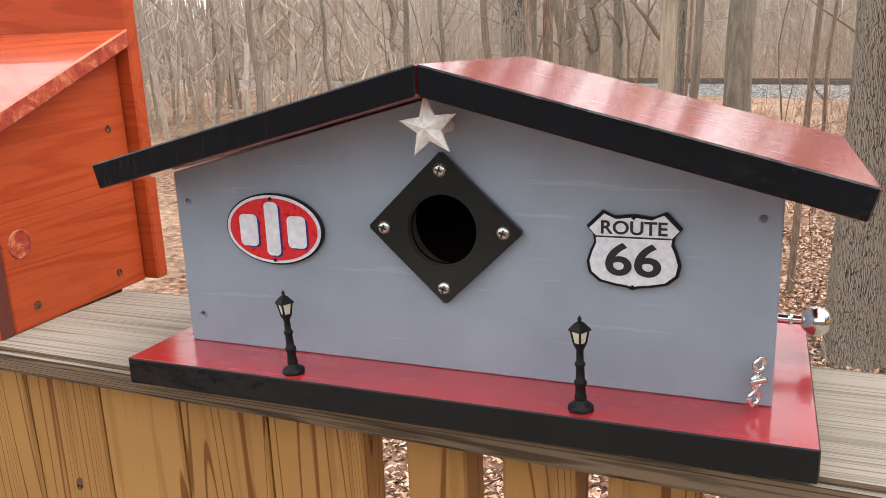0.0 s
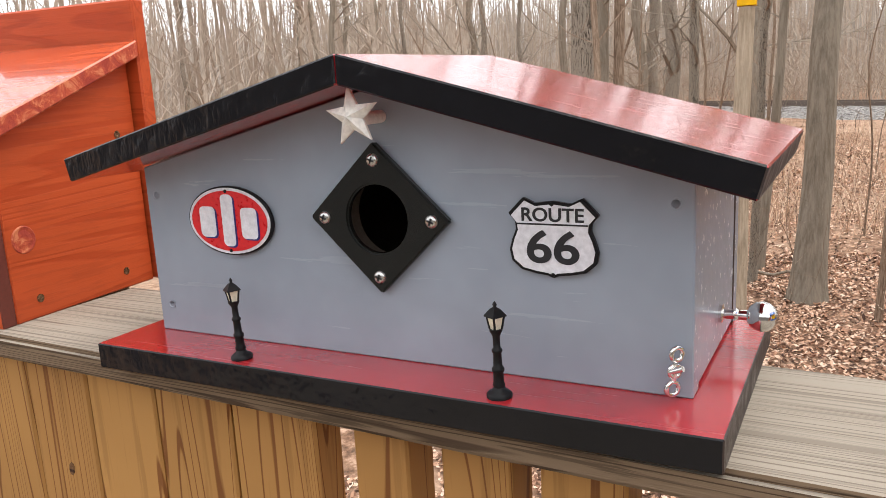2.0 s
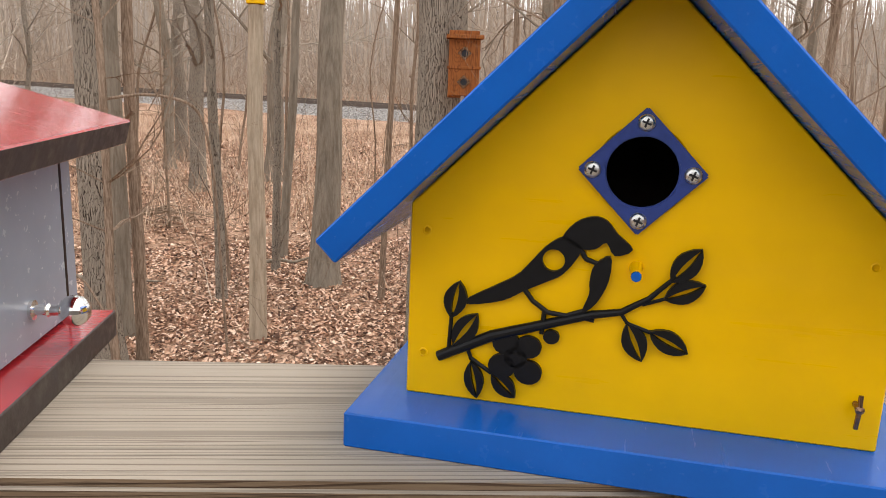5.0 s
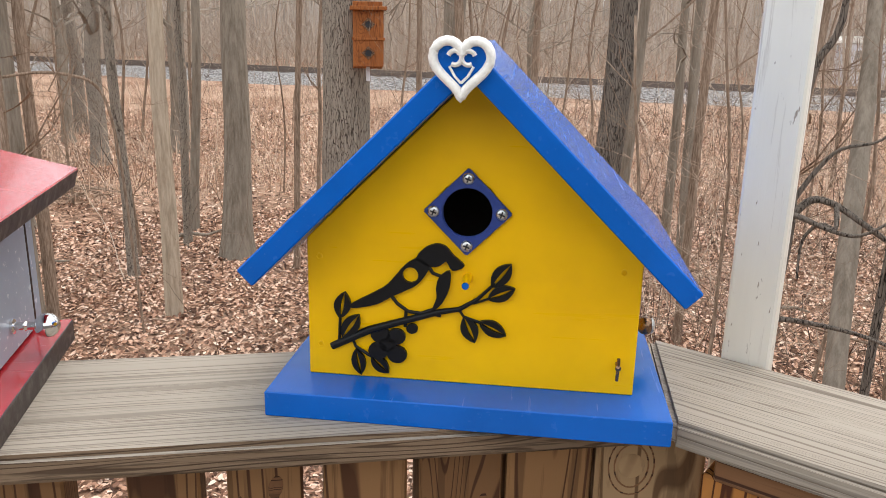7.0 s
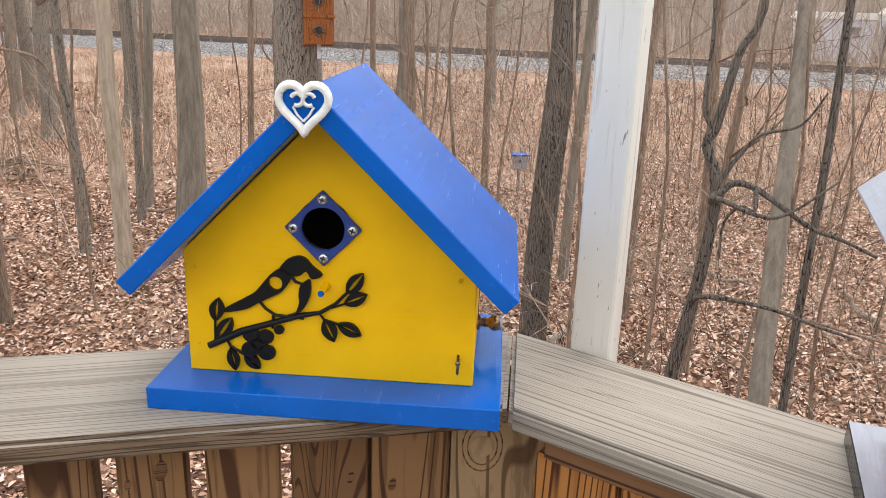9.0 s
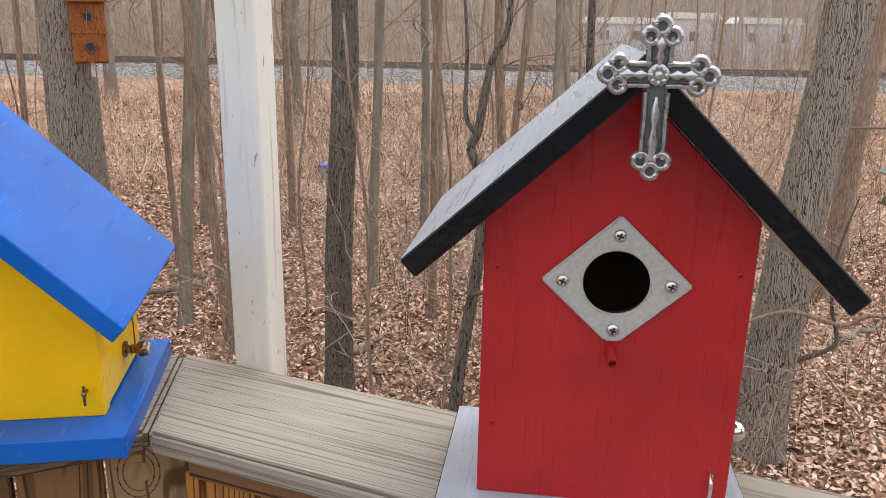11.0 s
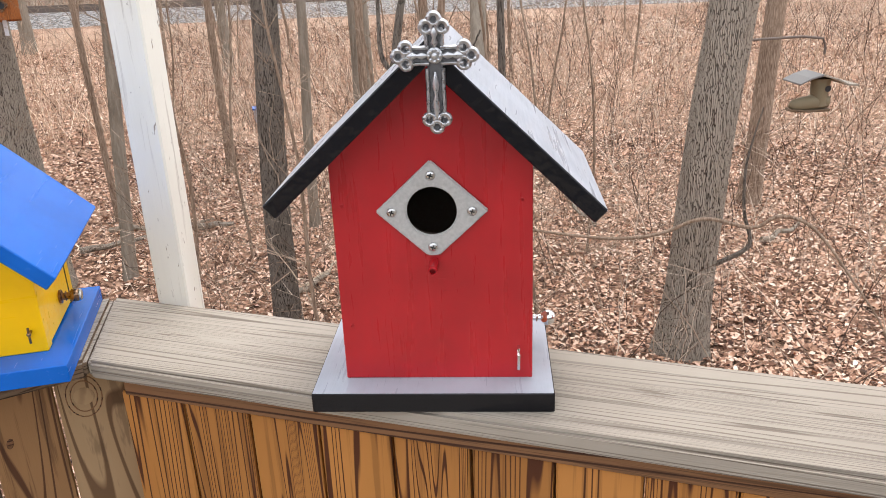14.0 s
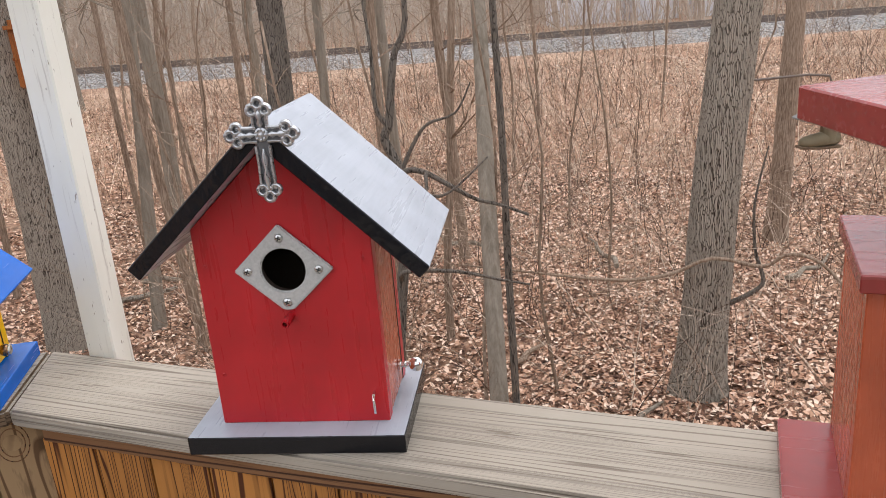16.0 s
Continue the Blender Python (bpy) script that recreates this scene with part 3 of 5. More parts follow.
def lamp_post(parent, x, y, tilt):
    h0 = 0.019
    m = Matrix.Translation((x, y, h0)) @ pose(0, 0, 0, 0, tilt, 0)
    prof = [(0.0074, 0), (0.0074, 0.002), (0.006, 0.0034), (0.0042, 0.0042), (0.0032, 0.006), (0.0037, 0.0075), (0.0031, 0.009), (0.0029, 0.0145), (0.0036, 0.0155), (0.0036, 0.0172), (0.0026, 0.0185),
            (0.0024, 0.026), (0.0031, 0.027), (0.0031, 0.0282), (0.0021, 0.0295), (0.0021, 0.036), (0.0028, 0.0375), (0.0037, 0.039), (0.0039, 0.0402)]
    root = smooth(part("lamp_post", lathe(prof, 18, m), BLACK_METAL, parent, "tiny black street lamp ornament"), 45)
    part("lantern", lathe([(0.0033, 0.0403), (0.0048, 0.0475)], 4, m @ pose(0, 0, 0, 0, 0, 15)), LAMP_GLASS, root, "milky lantern panes")
    fr = bmesh.new()
    for k in range(4):
        a = radians(15 + 90 * k)
        p = lambda r, z: m @ Vector((r * math.cos(a), r * math.sin(a), z))
        tube([p(0.0034, 0.0402), p(0.0049, 0.0476)], 0.0007, 6, fr)
    part("lantern_frame", fr, BLACK_METAL, root)
    part("lantern_cap", lathe([(0.0066, 0.0475), (0.0064, 0.0483), (0.003, 0.0518), (0.0009, 0.053), (0.0013, 0.0545), (0, 0.0565)], 4, m @ pose(0, 0, 0, 0, 0, 15)), BLACK_METAL, root)


lamp_post(g, 0.1085, -0.033, -3)
lamp_post(g, 0.2995, -0.033, -1)


def scroll_hook(parent, x, z0, z1, mat):
    """A small wire turn-latch: three loops on a stem that stands off the wall."""
    bm = bmesh.new()
    h = z1 - z0
    for dz, r in ((0.85, 0.0036), (0.5, 0.0034), (0.14, 0.0038)):
        tube(ring_pts(x, z0 + dz * h, r, -0.008), 0.0014, 8, bm)
    tube([(x, -0.008, z0 + 0.3 * h), (x - 0.001, -0.0085, z0 + 0.66 * h)], 0.0016, 8, bm)
    bm.transform(Matrix.Translation((x, -0.008, z0)) @ pose(0, 0, 0, 0, 8, 48) @ Matrix.Translation((-x, 0.008, -z0)))
    tube([(x, 0.002, z0 + 0.5 * h), (x, -0.009, z0 + 0.5 * h)], 0.0016, 8, bm)
    tube([(x, -0.009, z0 + 0.5 * h), (x + 0.0065, -0.011, z0 + 0.62 * h)], 0.0017, 8, bm)
    return smooth(part("latch", bm, mat, parent, "small looped wire latch"), 60)


scroll_hook(g, 0.3905, 0.0233, 0.0505, CHROME)


def filler(parent, x, z, r, mat):
    part("screw_plug", lathe([(r, 0), (r, 0.0004), (r * 0.75, 0.0006), (r * 0.6, 0.0001), (0, 0.0001)], 14, Matrix.Translation((x, 0.0001, z)) @ FRONT), mat, parent)


for x, z in ((0.3905, 0.127), (0.0125, 0.04), (0.01, 0.124)):
    filler(g, x, z, 0.0036, GREY)


# ---- yellow and blue bird house ----
YM = pose(0.42, 0.024, RAIL_TOP, 0, 0, -18)
y, y_door = gable_house("bird_house", YM, "bright yellow bird house with a steep glossy blue roof and base", 0.239, 0.135, 0.121, 0.23,
                        (0.1161, 0.149, 0.0172), YELLOW, BLUE, BLUE, (-0.023, 0.2625, -0.0375, 0.163, 0.0), BLUE, BLUE, (0.155, 0.1173, 0.264, 0.1095, (0.155, 0.1115)), (-0.042, 0.184), 0.0152)
hole_plate(y, 0.1161, 0.149, (0.0312, 0.0314), 0.0172, 0.0035, PLATE_BLUE, "ribbed blue diamond plate round the hole", 0.0237, 0, 0.0008)
ball_knob(y_door, 0.239, 0.078, 0.045, 0.016, 0.0075, BRONZE, 0.004, "small bronze knob")
part("knob_face", smooth_disc(0.0062), ZINC, y_door, "pale face of the knob")
part("perch_hole", lathe([(0.0035, 0), (0.0035, 0.003), (0.002, 0.02), (0, 0.0205)], 14, Matrix.Translation((0.1175, 0, 0.101)) @ FRONT), YELLOW, y)
part("perch_tip", lathe([(0.0026, 0), (0.0024, 0.0012), (0, 0.0016)], 14, Matrix.Translation((0.1175, -0.0195, 0.101)) @ FRONT), BLUE, y)


def heart_curve(cx, cz, s, n=40):
    out = []
    for k in range(n):
        a = k * math.tau / n
        out.append((cx + s * 16 * math.sin(a) ** 3 / 16, cz + s * (13 * math.cos(a) - 5 * math.cos(2 * a) - 2 * math.cos(3 * a) - math.cos(4 * a)) / 15.0))
    return out


def heart(parent, cx, cz, s, y0):
    bm = bmesh.new()
    pts = [(x, y0, z) for x, z in heart_curve(cx, cz, s)]
    tube(pts + pts[:1], 0.0031, 10, bm)
    ob = smooth(part("heart", bm, CREAM, parent, "white openwork heart ornament on the gable"), 60)
    inner = bmesh.new()
    for sx in (-1, 1):
        tube([(cx + sx * r[0], y0 - 0.001, r[2]) for r in ring_pts(0.0042, cz + 0.004, 0.0042, 0, 20, 300, 14)], 0.0016, 6, inner)
        tube([(cx + sx * 0.0075, y0 - 0.001, cz - 0.001), (cx + sx * 0.004, y0 - 0.001, cz - 0.007), (cx, y0 - 0.001, cz - 0.011)], 0.0009, 6, inner)
    smooth(part("scroll", inner, CREAM, ob), 60)
    part("back_plate", slab(heart_curve(cx, cz, s), y0 + 0.001, y0 + 0.0026), BLUE, ob)
    return ob


heart(y, 0.1135, 0.2505, 0.0178, -0.0455)


def leaf_cut(bm, x, z, ang, ln, wd, y0=-0.0035, y1=-0.0005, slit=0.22):
    """A cut-out leaf blade with a slit along its middle: two bowed halves."""
    for s in (-1, 1):
        out = []
        for k in range(9):
            t = k / 8
            out.append((t * ln, s * (wd * math.sin(math.pi * t) ** 0.8 * 0.5)))
        for k in range(7, 0, -1):
            t = k / 8
            out.append((t * ln, s * wd * slit * 0.5 * math.sin(math.pi * t)))
        ca, sa = math.cos(radians(ang)), math.sin(radians(ang))
        joined(bm, slab([(x + px * ca - pz * sa, z + px * sa + pz * ca) for px, pz in (out if s > 0 else out[::-1])], y0, y1))


def curved(outline, n=3):
    """A closed outline rounded between its corners."""
    ps, out = [Vector(p) for p in outline], []
    for i in range(len(ps)):
        a, b, c, d_ = ps[i - 1], ps[i], ps[(i + 1) % len(ps)], ps[(i + 2) % len(ps)]
        for k in range(n):
            u = k / n
            out.append(tuple(0.5 * (2 * b + (c - a) * u + (2 * a - 5 * b + 4 * c - d_) * u * u + (3 * b - a - 3 * c + d_) * u ** 3)))
    return out


def branch_ornament(parent):
    """A flat black cut-out: leafy branch with a plain perched shape."""
    Y = -0.002
    bm = bmesh.new()
    tube([(0.018, Y, 0.0425), (0.0468, Y, 0.0575), (0.073, Y, 0.0665), (0.098, Y, 0.0747), (0.1122, Y, 0.0776), (0.125, Y, 0.086), (0.137, Y, 0.0985)], [0.0028, 0.003, 0.0026, 0.0022, 0.0018, 0.0014, 0.0011], 12, bm)
    tube([(0.112, Y, 0.077), (0.1155, Y, 0.072), (0.127, Y, 0.0685)], 0.0011, 6, bm)
    tube([(0.0235, Y, 0.0465), (0.0245, Y, 0.068)], 0.0011, 6, bm)
    tube([(0.033, Y, 0.051), (0.036, Y, 0.0435), (0.0475, Y, 0.0365)], 0.0012, 6, bm)
    tube([(0.122, Y, 0.0825), (0.134, Y, 0.0872)], 0.001, 6, bm)
    root = part("branch_ornament", bm, BLACK_METAL, parent, "flat black metal cut-out of a leafy branch")
    leaves = [(0.0245, 0.065, 80, 0.021, 0.0125), (0.026, 0.05, 56, 0.0225, 0.0125), (0.036, 0.042, -78, 0.021, 0.0105), (0.0475, 0.037, -43, 0.0185, 0.0105),
              (0.1345, 0.0955, 53, 0.0225, 0.0125), (0.132, 0.0865, 25, 0.0215, 0.0115), (0.1155, 0.0725, -66, 0.0215, 0.0125), (0.1265, 0.069, -25, 0.022, 0.0115)]
    for x, z, a, ln, wd in leaves:
        lb = bmesh.new()
        leaf_cut(lb, x, z, a, ln, wd)
        part("leaf", lb, BLACK_METAL, root)
    for x, z, r in ((0.0545, 0.0545, 0.0072), (0.0665, 0.0535, 0.0068), (0.053, 0.0415, 0.0074), (0.067, 0.0395, 0.0074), (0.06, 0.047, 0.0062), (0.078, 0.0605, 0.0042)):
        part("blossom", slab(oval(x, z, r, r * 0.9, 16), -0.0033, -0.0005), BLACK_METAL, root)
    # perched plain shape: cap, pierced wing with tail, open breast drawn by a rim
    part("cut_out", slab(curved([(0.08, 0.1138), (0.086, 0.1217), (0.0947, 0.1255), (0.1017, 0.1237), (0.1072, 0.1175), (0.115, 0.1103), (0.1065, 0.1065), (0.102, 0.1128), (0.097, 0.1092), (0.0892, 0.1086), (0.083, 0.1118)]), -0.0034, -0.0005), BLACK_METAL, root)
    part("wing", slab(curved([(0.08, 0.1138), (0.072, 0.1082), (0.064, 0.0985), (0.0562, 0.0905), (0.0335, 0.0772), (0.0342, 0.0738), (0.0515, 0.0776), (0.0625, 0.084), (0.0735, 0.0898), (0.0815, 0.0945), (0.0878, 0.1028), (0.09, 0.109), (0.086, 0.1125)]), -0.0034, -0.0005, [(0.0765, 0.1015, 0.0057)]), BLACK_METAL, root)
    part("breast", slab(curved([(0.097, 0.1008), (0.1045, 0.106), (0.1048, 0.0938), (0.0995, 0.0812), (0.0925, 0.0755), (0.0955, 0.0855), (0.0952, 0.0925)]), -0.0034, -0.0005), BLACK_METAL, root)
    rim = bmesh.new()
    tube([(0.0625, Y, 0.0845), (0.0672, Y, 0.0787), (0.075, Y, 0.0735), (0.0845, Y, 0.0726), (0.0935, Y, 0.0762)], 0.0013, 8, rim)
    tube([(0.089, Y, 0.109), (0.0925, Y, 0.1035), (0.0985, Y, 0.1015), (0.1035, Y, 0.1045)], 0.0013, 8, rim)
    tube([(0.0735, Y, 0.0745), (0.0727, Y, 0.0615)], 0.0012, 6, rim)
    tube([(0.0755, Y, 0.0735), (0.094, Y, 0.0722), (0.099, Y, 0.0715)], 0.0011, 6, rim)
    part("outline", rim, BLACK_METAL, root)


branch_ornament(y)
for x, z in ((0.009, 0.111), (0.009, 0.043), (0.226, 0.111)):
    filler(y, x, z, 0.0026, YELLOW)
part("hook_screw", lathe([(0.0016, 0), (0.0016, 0.008), (0.0022, 0.0085), (0, 0.01)], 10, Matrix.Translation((0.2265, 0, 0.043)) @ FRONT), BRONZE, y)
part("hook", tube([(0.2265, -0.007, 0.05), (0.2265, -0.008, 0.043), (0.2262, -0.007, 0.033)], 0.0012, 8), BRONZE, y)


# ---- red chapel bird house ----
RM = pose(0.875, -0.275, RAIL_TOP, 0, 0, -34.6)
r, r_door = gable_house("bird_house", RM, "tall red bird house with silver roof and metal cross", 0.17, 0.105, 0.23, 0.31,
                        (0.0853, 0.181, 0.0211), BARN, SILVER, BLACK, (-0.028, 0.1885, -0.028, 0.125, 0.0), SILVER, BLACK, (0.1385, 0.089, 0.325, 0.1975, (0.1385, 0.1895)), (-0.035, 0.15), 0.0146)
hole_plate(r, 0.0853, 0.181, (0.0479, 0.0445), 0.0211, 0.004, PLATE_GREY, "pale grey diamond plate round the hole", 0.034, 0.005)
# terracotta on this red door stands in for the sheen reflected at its side
r_door.data.materials[0] = TERRA
ball_knob(r_door, 0.17, 0.07, 0.045, 0.0185, 0.0078, CHROME, 0.003)
part("perch", lathe([(0.0042, 0), (0.004, 0.02), (0.0034, 0.022), (0.0026, 0.022), (0.0026, 0.016), (0, 0.016)], 16, Matrix.Translation((0.0853, 0, 0.1335)) @ FRONT), BARN, r)
part("hook", tube([(0.1575, 0.0, 0.051), (0.1575, -0.006, 0.051), (0.1575, -0.0075, 0.046), (0.1575, -0.006, 0.031), (0.1575, -0.003, 0.029)], 0.0015, 10), CHROME, r, "small chrome hook")
for x, z in ((0.009, 0.186), (0.161, 0.189), (0.009, 0.073)):
    filler(r, x, z, 0.002, BARN)
for i in range(3):
    part("old_mark", box(0.083 + 0.004 * i, 0.092 + 0.003 * i, -0.0004, 0.0004, 0.128 - i * 0.011, 0.1288 - i * 0.011, 0), BARN, r)


def cross(parent, cx, cz, y0):
    """A cast cross with trefoil ends, open arms and a rosette."""
    body = bmesh.new()
    def trefoil(x, z, ux, uz):
        for dx, dz in ((ux, uz), (-uz, ux), (uz, -ux)):
            tube([(x + dx * 0.0056 + a[0], y0, z + dz * 0.0056 + a[2]) for a in ring_pts(0, 0, 0.0041, 0, 0, 360, 18)], 0.0021, 6, body)
    arms = [(0, 1, 0.0205), (0, -1, 0.0475), (1, 0, 0.0215), (-1, 0, 0.0215)]
    for ux, uz, ln in arms:
        for s in (-1, 1):
            w = 0.006
            tube([(cx + ux * t * ln - uz * s * w * k, y0, cz + uz * t * ln + ux * s * w * k) for t, k in ((0.2, 1.0), (0.5, 0.95), (0.75, 1.0), (0.98, 1.0))], 0.0017, 6, body)
        trefoil(cx + ux * ln, cz + uz * ln, ux, uz)
        tube([(cx + ux * ln * t, y0 - 0.0005, cz + uz * ln * t) for t in (0.25, 0.45, 0.62, 0.78, 1.0)], [0.0008, 0.003, 0.0014, 0.0034, 0.0008], 8, body)
    ob = smooth(part("cross", body, PEWTER, parent, "cast pewter cross with trefoil ends on the gable"), 60)
    back = bmesh.new()
    for ux, uz, ln in arms:
        hx, hz = (0.0058, ln / 2) if ux == 0 else (ln / 2, 0.0058)
        joined(back, box(cx + ux * ln / 2 - hx, cx + ux * ln / 2 + hx, y0 + 0.0005, y0 + 0.002, cz + uz * ln / 2 - hz, cz + uz * ln / 2 + hz, 0.0003))
    for ux, uz, ln in arms:
        for dx, dz in ((ux, uz), (-uz, ux), (uz, -ux)):
            joined(back, lathe([(0.0052, 0), (0.0052, 0.0012), (0, 0.0012)], 16, Matrix.Translation((cx + ux * ln + dx * 0.0064, y0 + 0.0021, cz + uz * ln + dz * 0.0064)) @ FRONT))
    part("web", back, PEWTER_DARK, ob)
    ros = lathe([(0.006, 0), (0.006, 0.002), (0.0045, 0.003), (0.0022, 0.003), (0.002, 0.0042), (0, 0.005)], 16, Matrix.Translation((cx, y0 + 0.001, cz)) @ FRONT)
    for k in range(8):
        a = k * math.tau / 8
        joined(ros, lathe([(0.0013, 0), (0.0011, 0.0012), (0, 0.0016)], 8, Matrix.Translation((cx + 0.0042 * math.cos(a), y0 - 0.0018, cz + 0.0042 * math.sin(a))) @ FRONT))
    part("rosette", ros, PEWTER, ob)


cross(r, 0.0955, 0.3135, -0.0375)


# ---- orange stained bird house at the far end of the cap ----
OM = pose(-0.398, -0.005, RAIL_TOP, 0, 0, 5)
o = thing("bird_house", OM, "orange stained wooden bird house with slanting roof and back board", "bird house")
side = [(0.013, 0.0), (0.186, 0.0), (0.186, 0.236), (0.013, 0.168)]


def side_slab(x0, x1):
    bm = slab([(p, q) for p, q in side], -x1, -x0, (), 0.0012)
    bm.transform(pose(0, 0, 0, 0, 0, 90))
    return bm


part("side_wall", side_slab(-0.016, 0.0), STAIN, o)
part("side_wall", side_slab(-0.2, -0.184), STAIN, o)
o_front = part("front_wall", slab([(-0.2, 0.0), (0.0, 0.0), (0.0, 0.161), (-0.2, 0.161)], -0.002, 0.0125, [(-0.1, 0.1, 0.02)], 0.001), [STAIN_UPRIGHT, DARK_STAIN], o)
paint_faces(o_front, lambda p: p.normal.x > 0.7 and p.center.x > -0.01, 1)
roof_o = slab([(-0.025, 0.154), (0.1885, 0.2375), (0.1885, 0.2545), (-0.025, 0.171)], -0.016, 0.216, (), 0.0015)
roof_o.transform(pose(0, 0, 0, 0, 0, 90))
roof_ob = part("roof_board", roof_o, [STAIN_ROOF, STAIN_EDGE], o)
paint_faces(roof_ob, lambda p: p.normal.z < 0.5, 1)
part("knot", lathe([(0.013, 0), (0.012, 0.0008), (0.009, 0.0004), (0.005, 0.001), (0, 0.0006)], 18, Matrix.Translation((0.0001, 0.032, 0.075)) @ RIGHT), STAIN_EDGE, o)
part("back_board", box(-0.216, 0.014, 0.189, 0.206, 0.0, 0.296, 0.002), STAIN_CROSS, o)
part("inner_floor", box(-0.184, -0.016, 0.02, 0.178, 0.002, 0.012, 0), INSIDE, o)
pl = slab([(-0.1 + 0.05, 0.1), (-0.1, 0.15), (-0.15, 0.1), (-0.1, 0.05)], -0.0065, -0.0025, [(-0.1, 0.1, 0.02)], 0.0008, 1)
part("hole_plate", pl, PLATE_BLACK, o, "black diamond plate round the hole")
for yy, zz in ((0.015, 0.155), (0.04, 0.018), (0.148, 0.018), (0.16, 0.16)):
    part("screw", lathe([(0.004, 0), (0.004, 0.0004), (0.0028, 0.0005), (0, 0.0001)], 14, Matrix.Translation((0.0001, yy, zz)) @ RIGHT), BRONZE, o)


# ---- terracotta bird house beyond the chapel ----
TM = pose(1.304, -0.589, RAIL_TOP, 0, 0, -49)
t = thing("bird_house", TM, "terracotta stained bird house with a maroon roof and base", "bird house")
part("base_board", box(0, 0.3, -0.14, 0.01, 0, 0.019, 0.0015, 2), MAROON, t)
part("front_wall", box(0.044, 0.26, -0.125, -0.11, 0.019, 0.2, 0.001), TERRA, t)
part("side_wall", box(0.044, 0.059, -0.1095, 0.0, 0.019, 0.2, 0.001), TERRA, t)
part("side_wall", box(0.245, 0.26, -0.1095, 0.0, 0.019, 0.2, 0.001), TERRA, t)
part("back_wall", box(0.044, 0.26, 0.0005, 0.01, 0.019, 0.2, 0.001), TERRA, t)
part("ledge", box(0.038, 0.266, -0.135, 0.012, 0.2005, 0.214, 0.001), MAROON, t)
part("upright", box(0.2, 0.22, -0.07, 0.0, 0.2145, 0.316, 0.001), TERRA, t)
rt = slab([(0.0, 0.296), (0.28, 0.31), (0.28, 0.337), (0.0, 0.323)], -0.13, 0.0, (), 0.0015)
rt.transform(pose(0, 0, 0, 0, 0, 22))
part("roof_board", rt, MAROON, t)


# ---- ground, railway, woods ----
BARK_GREY = bark("furrowed_grey_bark", (0.34, 0.29, 0.235), (0.06, 0.045, 0.035), 24)
BARK_DARK = bark("rough_dark_bark", (0.17, 0.143, 0.118), (0.03, 0.024, 0.02), 26, (0.24, 0.21, 0.18))
BARK_PALE = bark("smooth_pale_bark", (0.29, 0.245, 0.193), (0.185, 0.152, 0.117), 12, (0.36, 0.32, 0.262), 0.003, 0.9)
BARE_WOOD = bark("bare_weathered_wood", (0.52, 0.43, 0.325), (0.36, 0.285, 0.205), 14, (0.56, 0.48, 0.38), 0.004, 0.9)
TWIG = bark("twig_bark", (0.36, 0.27, 0.2), (0.17, 0.115, 0.08), 40, None, 0.004, 0.9)
# bark beyond the railway, paled so that distance haze sits in its colour
FAR_BARK = bark("haze_paled_far_bark", (0.52, 0.44, 0.36), (0.36, 0.295, 0.24), 8, None, 0.004, 0.9)

soil = Nodes("leaf_mould", 0.95, 0, 0.1)
n1 = soil.noise((9, 9, 9), 1.0, 6, 0.7)
n2 = soil.noise((0.35, 0.35, 0.35), 1.0, 4)
c1 = soil.ramp(n1, [(0.34, (0.03, 0.017, 0.012)), (0.52, (0.27, 0.152, 0.097)), (0.68, (0.6, 0.4, 0.285))])
c2 = soil.ramp(soil.noise((4, 4, 4), 1.0, 6, 0.7), [(0.35, (0.25, 0.155, 0.102)), (0.65, (0.7, 0.5, 0.365))])
soil.color(soil.mix(soil.maprange(n2, 0.42, 0.6, 0, 0.6), c1, c2)).bump(n1, 0.8, 0.03)
SOIL = soil.mat

leafm = Nodes("dry_oak_leaf", 0.75, 0, 0.3)
leafm.color(leafm.ramp(leafm.island(), [(0.0, (0.05, 0.024, 0.016)), (0.3, (0.22, 0.108, 0.066)), (0.56, (0.54, 0.31, 0.2)), (0.8, (0.76, 0.51, 0.37)), (1.0, (0.88, 0.7, 0.56))]))
LEAF = leafm.mat
strawm = Nodes("dry_straw", 0.85, 0, 0.2)
strawm.color(strawm.ramp(strawm.island(), [(0.0, (0.3, 0.178, 0.114)), (0.5, (0.64, 0.455, 0.325)), (1.0, (0.84, 0.67, 0.52))]))
STRAW = strawm.mat
gravel = Nodes("grey_ballast", 0.9, 0, 0.2)
gv = gravel.n.new("ShaderNodeTexVoronoi")
gravel.l.new(gravel.scaled((9, 9, 9)), gv.inputs["Vector"])
gravel.color(gravel.mix(gravel.maprange(gravel.noise((11, 11, 11), 1.0, 3, 0.7), 0.38, 0.62, 0, 1), (0.14, 0.132, 0.125), (0.7, 0.67, 0.64))).bump(gv.outputs["Distance"], 1.0, 0.08)
BALLAST = gravel.mat
RUST = plain("rusty_rail_steel", (0.15, 0.115, 0.095), 0.7, 0.2)

# the railway runs past obliquely
TRACK_A, TRACK_B = Vector((-69.0, 75.5)), Vector((85.0, -17.0))
TRACK_DIR = (TRACK_B - TRACK_A).normalized()
TRACK_NOR = Vector((TRACK_DIR.y, -TRACK_DIR.x))      # towards the deck


def off_track(x, y):
    return (Vector((x, y)) - TRACK_A).dot(TRACK_NOR)


def ground_z(x, y):
    far = off_track(x, y)
    z = 0.06 * noise.noise((x * 0.5, y * 0.5, 0)) + 0.15 * noise.noise((x * 0.12, y * 0.12, 3))
    rise = max(0.0, min(1.0, (9.0 - abs(far)) / 5.0))
    return z * (1 - rise) + rise * 0.25


